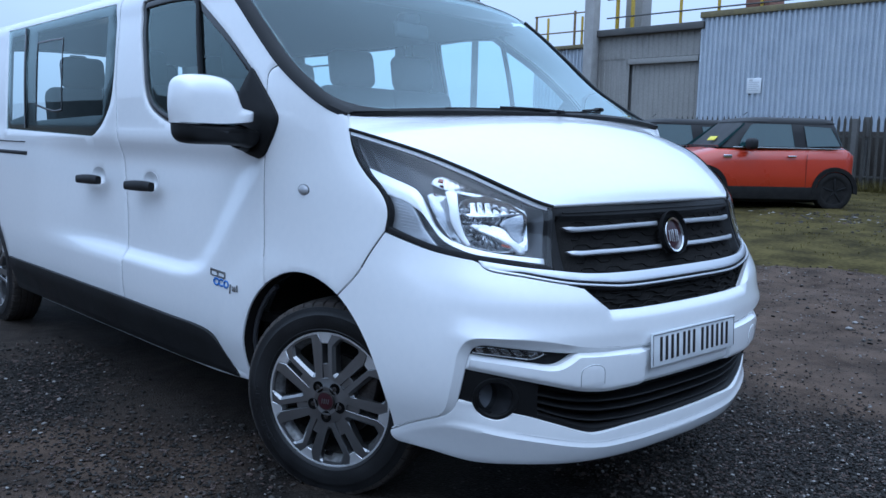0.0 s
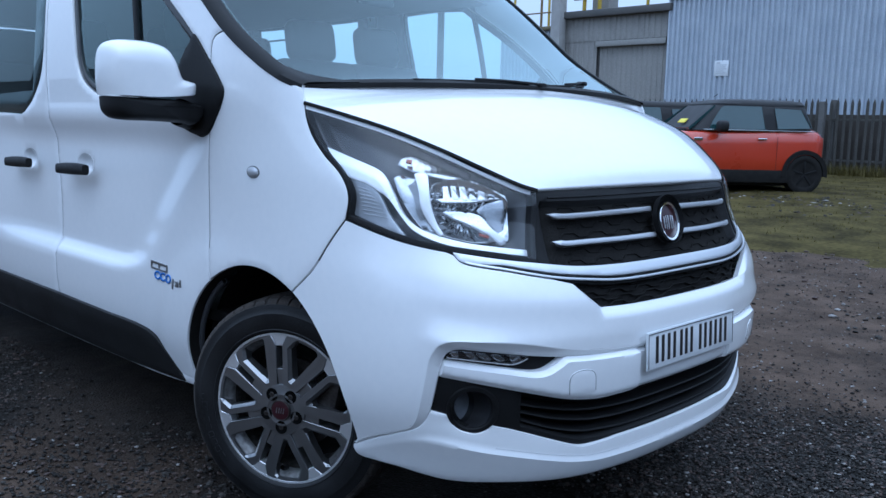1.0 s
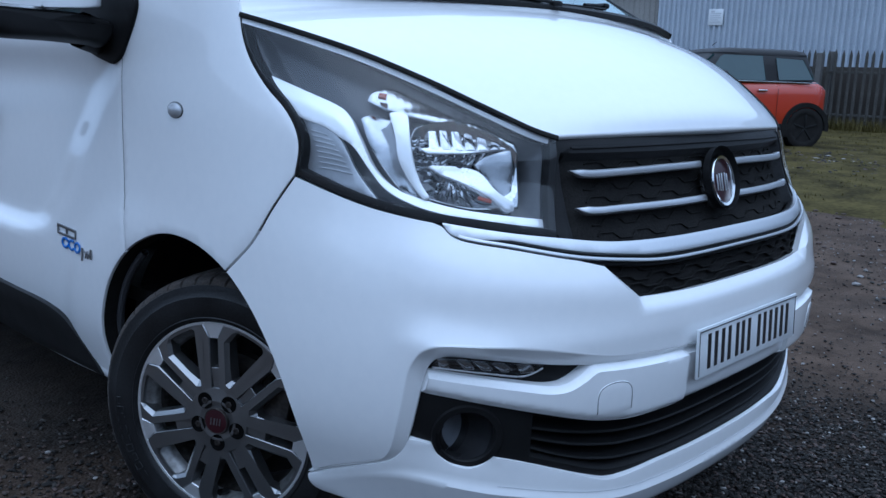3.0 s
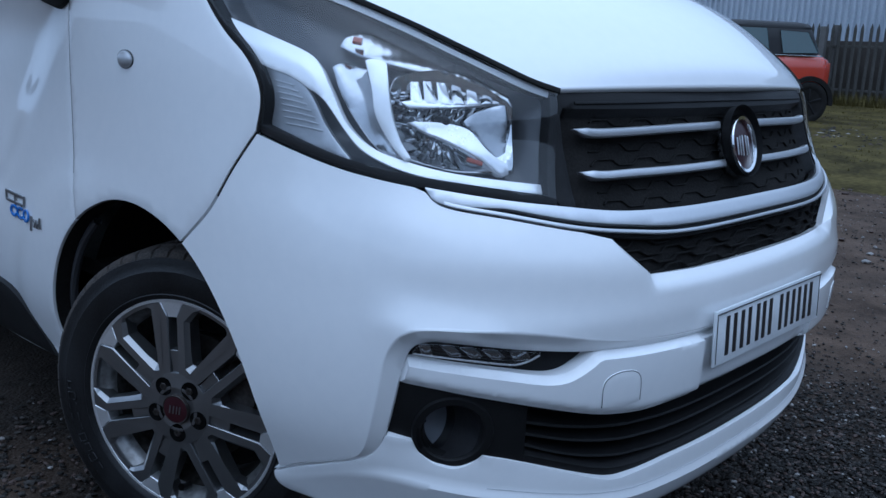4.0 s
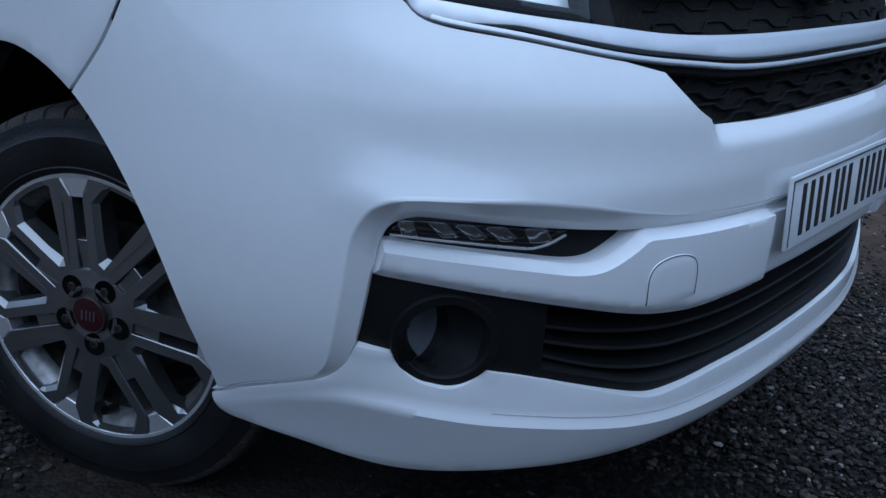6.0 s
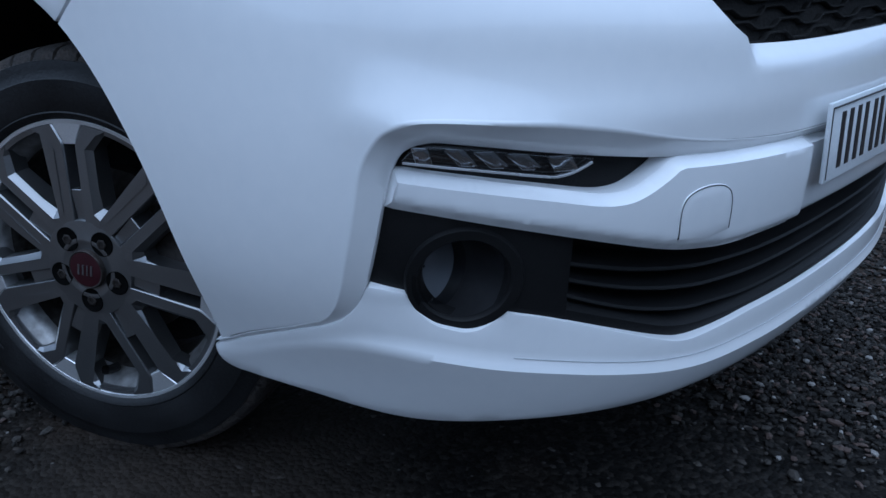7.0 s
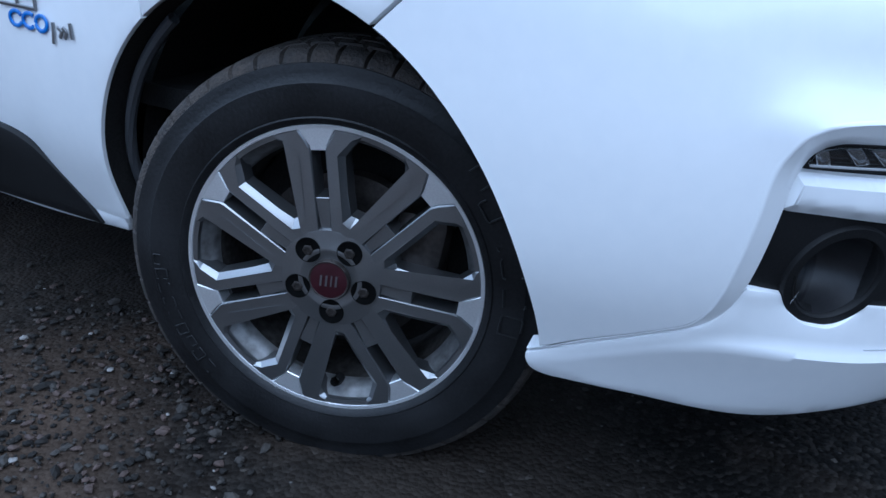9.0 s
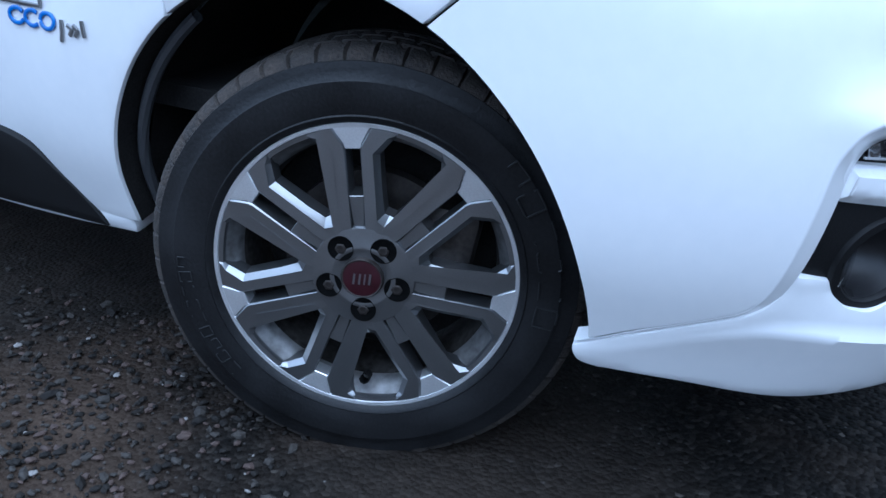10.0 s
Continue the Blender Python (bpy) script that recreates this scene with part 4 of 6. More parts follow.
REAR_GLASS = chain(curve([(4.10, 1.254), (3.677, 1.246), (3.221, 1.237), (2.745, 1.228)]), curve([(2.700, 1.240), (2.602, 1.300), (2.512, 1.395), (2.476, 1.526), (2.472, 1.706), (2.492, 1.840)]), curve([(2.50, 1.848), (3.0, 1.846), (3.63, 1.840), (4.10, 1.838)]))

def dimple(a):
    return [(a + 0.075 * math.cos(k), 1.032 + 0.044 * math.sin(k)) for k in np.linspace(0, 2 * math.pi, 28, endpoint=False)]


for side in (1, -1):
    wing_line = chain(LAMP_OUT[::-1], [(0.829, 1.300), (0.821, 1.327)], PILLAR[::-1], DOOR_FRONT[::-1], ARCH_TOP[::-1], SEAM[::-1])
    wing = part("front_wing", panel(wing_line, lift=side_lift, step=0.022, roll=0.0015, gap=0.0035, side=side), PAINT, van)
    p, n = on_skin(np.array([[0.985, 1.069]]), 0.0)
    rep = part("side_repeater", spun([(0.003, 0.031), (-0.005, 0.031), (-0.006, 0.028), (-0.013, 0.024), (-0.019, 0.014), (-0.021, 0.0)], 28), LAMPGREY, wing, "clear side indicator")
    rep.location, rep.scale = (p[0][0] * side, p[0][1], p[0][2]), (side * 0.50, 0.98, 0.55)
    part("repeater_base", spun([(0.003, 0.035), (-0.003, 0.034), (-0.004, 0.030)], 28), GREYTRIM, rep)
    # front door
    door_line = chain(ARCH_BACK[::-1], DOOR_FRONT, curve([(1.033, 1.503), (1.213, 1.641), (1.356, 1.758), (1.48, 1.850)]), curve([(1.52, 1.872), (1.9, 1.888), (2.44, 1.892)]), DOOR_BACK[-2::-1], [(1.9, 0.302), (1.5, 0.306)])
    door = part("front_door", panel(door_line, holes=[FRONT_GLASS, dimple(2.125)], lift=side_lift, step=0.024, roll=0.0015, gap=0.0035, side=side, rim=0.03), PAINT, van, "front door with a pressed scallop and black handle")
    pane = [tuple(q) for q in gather(shrink(spread(FRONT_GLASS), 0.028))]
    part("window_seal", panel(FRONT_GLASS, holes=[pane], lift=-0.008, step=0.03, gap=0.0, rim=0.02, side=side), GLOSSBLACK, door)
    ob = part("window_glass", panel(FRONT_GLASS, lift=-0.014, step=0.06, gap=0.01, rim=0.004, side=side), WINDOW, door)
    ob.visible_shadow = False
    part("window_divider", bar_on(curve([(1.69, 1.82), (1.622, 1.49), (1.585, 1.262)]), 0.028, 0.016, lift=-0.008, side=side), BLACK, door)
    sail = chain(curve([(1.166, 1.172), (1.128, 1.184), (1.100, 1.212), (1.046, 1.300), (1.066, 1.345), (1.150, 1.430), (1.215, 1.492)]), curve([(1.215, 1.492), (1.31, 1.38), (1.32, 1.25), (1.30, 1.205)]), [(1.23, 1.185)])
    part("mirror_sail", panel(sail, lift=0.010, step=0.03, gap=0.0, roll=0.006, side=side), BLACK, door)
    # sliding door and rear quarter in one pressed side
    rear_line = chain(DOOR_BACK, [(3.0, 1.890), (4.0, 1.885), (5.42, 1.87)], [(5.44, 1.3), (5.44, 0.40)], curve([(4.98, 0.33), (4.94, 0.50), (4.84, 0.65), (4.69, 0.74), (4.54, 0.765), (4.39, 0.74), (4.24, 0.65), (4.14, 0.50), (4.10, 0.305)]), [(3.0, 0.302)])
    rear = part("sliding_door" if side > 0 else "rear_side", panel(rear_line, holes=[REAR_GLASS, dimple(2.725)], lift=side_lift, step=0.04, roll=0.0015, gap=0.0035, side=side, rim=0.03), PAINT, van)
    holes = []
    for a, b in ((2.62, 3.60), (3.80, 4.06)):
        holes.append(chain(curve([(a, 1.33), (b, 1.30)], 4), curve([(b, 1.80), (a - 0.03, 1.80)], 4)))
    part("window_border", panel(REAR_GLASS, holes=holes, lift=-0.004, step=0.05, gap=0.001, rim=0.008, side=side), GLOSSBLACK, rear, "black ceramic border of the rear window")
    ob = part("window_glass", panel(REAR_GLASS, lift=0.0, step=0.08, gap=0.002, rim=0.006, side=side), TINTED, rear)
    ob.visible_shadow = False
    part("opening_pane_frame", merge(*[bar_on(curve(l), 0.012, 0.004, lift=0.001, side=side) for l in ([(3.16, 1.36), (3.163, 1.55), (3.166, 1.735)], [(3.56, 1.39), (3.562, 1.56), (3.564, 1.735)], [(3.166, 1.735), (3.35, 1.737), (3.564, 1.735)], [(3.16, 1.36), (3.30, 1.355), (3.56, 1.39)])]), GLOSSBLACK, rear)
    part("window_pillar", bar_on(curve([(3.74, 1.26), (3.75, 1.55), (3.77, 1.83)]), 0.03, 0.008, lift=0.004, side=side), GLOSSBLACK, rear)
    part("slide_rail", bar_on(curve([(3.72, 1.115), (4.2, 1.115), (4.75, 1.115)]), 0.022, 0.012, lift=0.0, side=side), BLACK, rear)
    part("waist_groove", bar_on(curve([(3.75, 1.180), (4.2, 1.180), (4.75, 1.18)]), 0.006, 0.004, lift=0.004, side=side), BLACK, rear)
    for a, host in ((2.14, door), (2.735, rear)):
        part("handle_recess", panel(dimple(a - 0.012), lift=lambda s, z, a=a: side_lift(s, z) - 0.022 * np.clip(1.05 - np.hypot((np.abs(s) - a + 0.012) / 0.075, (z - 1.032) / 0.044) ** 2, 0, 1), step=0.014, gap=-0.002, rim=0.004, roll=0.001, side=side), PAINT, host)
        part("door_handle", bar_on(curve([(a - 0.150, 1.014), (a - 0.09, 1.015), (a - 0.02, 1.013), (a + 0.05, 1.011), (a + 0.115, 1.008)]), 0.048, 0.034, lift=0.024, taper=lambda t: 0.85 + 0.15 * math.sin(t * math.pi), side=side), BLACK, host, "black door handle")
    # black trim along the sill, and the painted sill under it
    trim = chain(curve([(4.09, 0.276), (4.09, 0.466)], 4), curve([(4.09, 0.466), (2.9, 0.466), (2.38, 0.466)]), curve([(2.38, 0.466), (1.90, 0.462), (1.63, 0.462), (1.50, 0.442), (1.432, 0.390), (1.355, 0.300)]), [(1.8, 0.284), (2.6, 0.278)])
    part("sill_trim", panel(trim, lift=0.013, step=0.05, gap=0.0, roll=0.004, side=side), BLACK, van, "matt black trim along the door sill")
    sill = chain(curve([(1.290, 0.300), (1.290, 0.326)], 3), [(1.6, 0.310), (2.4, 0.302), (3.66, 0.302)], curve([(3.66, 0.268), (2.4, 0.272), (1.6, 0.282), (1.290, 0.300)]))
    part("sill", panel(sill, lift=0.006, step=0.04, gap=0.0, rim=0.06, roll=0.008, side=side), PAINT, van)
    # arch lining and flange
    for yc, xr in ((0.048, -0.87), (3.738, -0.93)):
        prof = [(math.cos(a), math.sin(a)) for a in np.linspace(0.0, math.pi, 40)]
        lin = loft([[(x * side, yc + 0.455 * c, 0.33 + 0.47 * s) for c, s in prof] for x in (xr + 0.03, -0.5)])
        part("arch_liner", lin, LINER, van)
        part("arch_back", loft([[(-0.5 * side, yc + r * c, 0.33 + r * s * 0.95) for c, s in prof] for r in (0.46, 0.02)]), LINER, van)
    line = ARCH_FRONT[-3::-1] + ARCH_TOP[1:] + ARCH_BACK[1:]
    p, n = on_skin(np.array(line), side_lift)
    part("arch_flange", loft([[(a[0] * side, a[1], a[2]) for a in p - n * 0.006], [(a[0] * side, a[1], a[2]) for a in p - n * 0.05]]), LINER, van)
    back_line = np.array([(a + 0.0, b) for a, b in ARCH_BACK])
    p, n = on_skin(back_line, -0.035)
    part("arch_seal", tube([(a[0] * side, a[1] - 0.022, a[2]) for a in p], 0.010), GREYTRIM, van)

for side in (1, -1):
    for seam_line in (DOOR_FRONT[3:], DOOR_BACK[1:], SEAM[:-8], LAMP_OUT):
        part("panel_gap", bar_on(seam_line, 0.0052, 0.006, lift=lambda s, z: side_lift(s, z) - 0.0042, side=side), LINER, van)
part("undertray", merge(block((1.10, 0.36, 0.04), (0, -0.53, 0.29), 0.01), block((1.70, 3.6, 0.05), (0, 2.2, 0.30), 0.01)), LINER, van)
part("bulkhead", block((1.5, 0.03, 0.85), (0, -0.36, 0.72)), LINER, van)
part("floor_pan", block((1.7, 3.9, 0.04), (0, 2.05, 0.55)), LINER, van)

# ---- mirrors ----
for side in (1, -1):
    shell = []
    for u in np.linspace(0, 1, 25):
        a = -math.pi / 2 + math.pi * u
        depth, grow = 0.085 * math.sin(a), max(0.06, math.cos(a)) ** 0.27
        shell.append((depth, grow))
    shell = [(-0.087, 0.02)] + shell + [(0.087, 0.02)]
    outline = [(-1.247, 1.290), (-1.252, 1.340), (-1.250, 1.400), (-1.241, 1.436), (-1.215, 1.452), (-1.170, 1.457), (-1.110, 1.456), (-1.058, 1.444), (-1.030, 1.412), (-1.014, 1.372), (-1.002, 1.350), (-0.975, 1.342), (-0.956, 1.336), (-0.956, 1.312), (-0.965, 1.298), (-1.03, 1.291), (-1.10, 1.289)]
    outline = curve(outline + outline[:1], 4)[:-1]
    cx, cz = -1.12, 1.36
    rows = [[((cx + (x - cx) * g) * side, 0.385 + d, 1.287 + (z - 1.287) * g) for x, z in outline] for d, g in shell]
    mirror = part("door_mirror", loft(rows, True), PAINT, van, "door mirror with white cap and black lower shell")
    under = [(-1.247, 1.286), (-1.244, 1.250), (-1.227, 1.226), (-1.190, 1.216), (-1.08, 1.214), (-1.00, 1.210), (-0.955, 1.205), (-0.94, 1.235), (-0.95, 1.268), (-1.02, 1.283), (-1.12, 1.285)]
    under = curve(under + under[:1], 4)[:-1]
    rows = [[((-1.1 + (x + 1.1) * (0.98 * g if x < -1.0 else 1)) * side, 0.385 + d * (0.95 if x < -1.0 else 0.6), 1.26 + (z - 1.26) * g) for x, z in under] for d, g in shell]
    part("lower_shell", loft(rows, True), BLACK, mirror, "black lower mirror shell")
    part("mirror_arm", tube(curve([(-0.99 * side, 0.40, 1.245), (-0.95 * side, 0.42, 1.235), (-0.90 * side, 0.44, 1.235)]), 0.045, 12), BLACK, mirror)
    part("mirror_glass", block((0.17, 0.004, 0.12), (-1.135 * side, 0.4735, 1.362), 0.001), CHROME, mirror)

# ---- wipers ----
for rest in (((0.02, 0.012), (0.20, 0.032), (0.36, 0.036), (0.08, 0.026), (0.62, 0.034)), ((-0.37, 0.150), (-0.28, 0.105), (-0.17, 0.062), (-0.33, 0.090), (-0.02, 0.028))):
    wip = part("wiper", tube(curve([screen_at(u, t, -0.012) for u, t in rest[:3]]), 0.0045), BLACK, van, "black windscreen wiper at rest")
    part("wiper_blade", tube(curve([screen_at(rest[3][0] + (rest[4][0] - rest[3][0]) * k, rest[3][1] + (rest[4][1] - rest[3][1]) * k, -0.007) for k in (0.0, 0.5, 1.0)]), 0.0035), BLACK, wip)
    part("spindle_cap", block((0.028, 0.036, 0.016), screen_at(*rest[0], -0.008), 0.006), BLACK, wip)

# ---- cabin ----
part("dashboard", loft([[(x, y, z) for x in np.linspace(-0.84, 0.84, 9)] for y, z in ((-0.05, 1.31), (0.10, 1.325), (0.35, 1.30), (0.47, 1.25), (0.52, 1.10), (0.42, 0.75))]), DASH, van)
part("steering_wheel", (lambda bm: (bmesh.ops.transform(bm, matrix=pose(-0.40, 0.62, 1.20, -55, 0, 0), verts=bm.verts), bm)[1])(merge(spun([(0.016 * math.sin(a), 0.185 + 0.016 * math.cos(a)) for a in np.linspace(0, 2 * math.pi, 10)], 40, "z"), block((0.34, 0.06, 0.03), bevel=0.01), block((0.06, 0.2, 0.03), (0, -0.08, 0), 0.01), block((0.15, 0.13, 0.05), bevel=0.02))), DASH, van)


def seat(x, y, w=0.48):
    s = part("seat", block((w, 0.50, 0.16), (x, y, 0.82), 0.05, 3), SEAT, van, "dark cloth seat with headrest")
    part("backrest", block((w, 0.14, 0.66), bevel=0.055, seg=3, m=pose(x, y + 0.27, 1.19, -12, 0, 0)), SEAT, s)
    part("headrest", block((0.27, 0.10, 0.20), bevel=0.045, seg=3, m=pose(x, y + 0.36, 1.61, -10, 0, 0)), SEAT, s)
    for k in (-0.06, 0.06):
        part("headrest_post", tube([(x + k, y + 0.34, 1.46), (x + k, y + 0.35, 1.56)], 0.007), CHROME, s)


for x, y in ((-0.42, 0.95), (0.20, 0.95), (0.62, 0.95), (-0.50, 1.95), (0.0, 1.95), (0.50, 1.95), (-0.50, 2.85), (0.0, 2.85), (0.50, 2.85)):
    seat(x, y)

# ---- side lettering ----
def stroke(name, line, w, mt, host, label=""):
    return part(name, bar_on(curve(line, 4), w, 0.0036, lift=lambda s, z: side_lift(s, z) + 0.003), mt, host, label)


marks = stroke("model_badge", [(1.485, 0.719), (1.43, 0.716), (1.375, 0.713)], 0.009, ALLOY, van, "small grey and blue model badge")
for line in ([(1.485, 0.697), (1.43, 0.695), (1.375, 0.693)], [(1.484, 0.719), (1.484, 0.708), (1.484, 0.697)], [(1.43, 0.716), (1.43, 0.705), (1.43, 0.695)], [(1.376, 0.713), (1.376, 0.703), (1.376, 0.693)]):
    stroke("badge_stroke", line, 0.007, ALLOY, marks)


def badge_ring(a, z, start, sweep):
    return stroke("badge_ring", [(a + 0.0185 * math.cos(k), z + 0.0125 * math.sin(k)) for k in np.linspace(start, start + sweep, 11)], 0.0075, BLUE, marks, "bright blue")


badge_ring(1.440, 0.673, -2.6, 5.2)
badge_ring(1.400, 0.672, -2.3, 4.6)
badge_ring(1.360, 0.671, 0.0, 6.1)
for line in ([(1.322, 0.677), (1.322, 0.660), (1.325, 0.642)], [(1.307, 0.670), (1.297, 0.664), (1.303, 0.654)], [(1.292, 0.671), (1.284, 0.663), (1.290, 0.654)], [(1.272, 0.680), (1.271, 0.667), (1.269, 0.654)]):
    stroke("badge_stroke", line, 0.007, ALLOY, marks)

# ---- wheels ----
def spoke_height(r):
    """How far out the spokes' face stands at a radius: a shallow cone."""
    return -np.interp(r, [0.05, 0.10, 0.19, 0.205, 0.240], [0.1020, 0.1003, 0.0962, 0.0945, 0.0915])


# A twin arm's foot and its narrower top face, as (across, outward) pairs.
ARM_FOOT = [(0.0105, 0.056), (0.0112, 0.204), (0.0135, 0.2105), (0.0295, 0.2368), (0.0500, 0.2330), (0.0715, 0.2266), (0.0675, 0.2195), (0.0600, 0.2150), (0.0392, 0.1940), (0.0390, 0.1300), (0.0398, 0.1002), (0.0464, 0.0964), (0.0250, 0.0520)]
ARM_TOP = [(0.0110, 0.056), (0.0132, 0.202), (0.0152, 0.2090), (0.0312, 0.2350), (0.0500, 0.2312), (0.0685, 0.2256), (0.0645, 0.2232), (0.0540, 0.2200), (0.0300, 0.1972), (0.0298, 0.1290), (0.0298, 0.0925), (0.0400, 0.0832), (0.0250, 0.0520)]


def arm_mesh(sign):
    """One arm of a twin spoke, pointing up: straight, broadly chamfered along the window, cut in corners where it flares to the rim."""
    rows = [[(-0.055, sign * t, r) for t, r in ARM_FOOT]]
    for f in (0.0, 0.08, 0.92, 1.0):
        row = []
        for (t0, r0), (t1, r1) in zip(ARM_FOOT, ARM_TOP):
            t, r = t0 + (t1 - t0) * f, r0 + (r1 - r0) * f
            drop = 1.0 * math.hypot(t1 - t0, r1 - r0) * (1 - f ** 1.15)
            row.append((spoke_height(math.hypot(t, r)) + drop, sign * t, r))
        rows.append(row)
    bm = loft(rows, True)
    top = [min(bm.verts, key=lambda v: (v.co - Vector(q)).length_squared) for q in rows[-1]]
    bmesh.ops.triangulate(bm, faces=[bm.faces.new(top)])
    bmesh.ops.recalc_face_normals(bm, faces=bm.faces)
    return bm


ARMS = [mesh_of(arm_mesh(s), "spoke", ALLOY, 20) for s in (1, -1)]


def prism(outline, x0, x1, inset, mt, name):
    """A bevelled plate from an outline of (across, radius), facing -x."""
    rows = []
    for x, g in ((x0, 0.0), (x1 + inset, 0.0), (x1, inset)):
        rows.append([(x, t, r) for t, r in shrink(np.array(outline), g)])
    bm = loft(rows, True)
    bm.faces.new([min(bm.verts, key=lambda v: (v.co - Vector(q)).length_squared) for q in rows[-1]])
    bmesh.ops.recalc_face_normals(bm, faces=bm.faces)
    return mesh_of(bm, name, mt, 20)


WEB = prism([(-0.008, 0.078), (-0.0118, 0.132), (0.0118, 0.132), (0.008, 0.078)], -0.05, -0.0950, 0.001, ALLOY, "spoke_web")
TAB = prism([(-0.0310, 0.2405), (-0.0140, 0.2125), (-0.0125, 0.2045), (0.0125, 0.2045), (0.0140, 0.2125), (0.0310, 0.2405), (0.0, 0.2435)], -0.062, -0.0915, 0.0012, ALLOYCUT, "rim_tab")
TYRE_PROFILE = [(0.088, 0.232), (0.104, 0.262), (0.108, 0.292), (0.101, 0.326), (0.090, 0.338), (0.060, 0.3445), (0.046, 0.345), (0.043, 0.338), (0.037, 0.338), (0.034, 0.3455), (0.004, 0.346), (0.002, 0.339), (-0.004, 0.339), (-0.006, 0.346), (-0.034, 0.3455), (-0.037, 0.338), (-0.043, 0.338), (-0.046, 0.345),
                (-0.064, 0.3440), (-0.078, 0.3415), (-0.0855, 0.3370), (-0.0885, 0.3325), (-0.0915, 0.3270), (-0.0935, 0.3265), (-0.0965, 0.315), (-0.0990, 0.301), (-0.1000, 0.300), (-0.1015, 0.284), (-0.1005, 0.266), (-0.0972, 0.253), (-0.0990, 0.251), (-0.0955, 0.2435), (-0.088, 0.238)]


def tread(i, k):
    u = TYRE_PROFILE[i][0]
    r = TYRE_PROFILE[i][1]
    if abs(u) > 0.06 and r > 0.331:
        return -0.008 if k % 12 == 0 else 0.0
    return -0.004 if abs(u) < 0.06 and r > 0.342 and (k + int(u * 200)) % 12 < 2 else 0.0


TYRE = spun([(u, 0.242 + (r - 0.238) * 1.05) for u, r in TYRE_PROFILE], 600, "x", tread)
for v in TYRE.verts:
    if v.co.z < -0.333:
        v.co.z = -0.333 + 0.15 * (v.co.z + 0.333)
        v.co.x *= 1.03
TYRE = mesh_of(TYRE, "tyre", RUBBER, 35)
TYRE.materials.append(MUD)
for f in TYRE.polygons:
    r = math.hypot(f.center.y, f.center.z)
    if r > 0.331 and abs(f.center.x) < 0.09:
        f.material_index = 1
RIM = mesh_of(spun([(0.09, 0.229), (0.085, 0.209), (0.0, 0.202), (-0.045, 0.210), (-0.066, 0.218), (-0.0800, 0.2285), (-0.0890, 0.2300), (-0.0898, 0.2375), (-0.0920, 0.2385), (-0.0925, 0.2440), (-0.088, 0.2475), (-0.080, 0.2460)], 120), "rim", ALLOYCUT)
RIM.materials.append(DUSTY_SHADED)
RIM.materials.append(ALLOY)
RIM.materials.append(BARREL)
# the deep barrel takes the colour with shade in it, the front stays silver
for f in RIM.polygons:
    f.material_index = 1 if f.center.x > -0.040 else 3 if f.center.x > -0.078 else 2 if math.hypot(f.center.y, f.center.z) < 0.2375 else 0


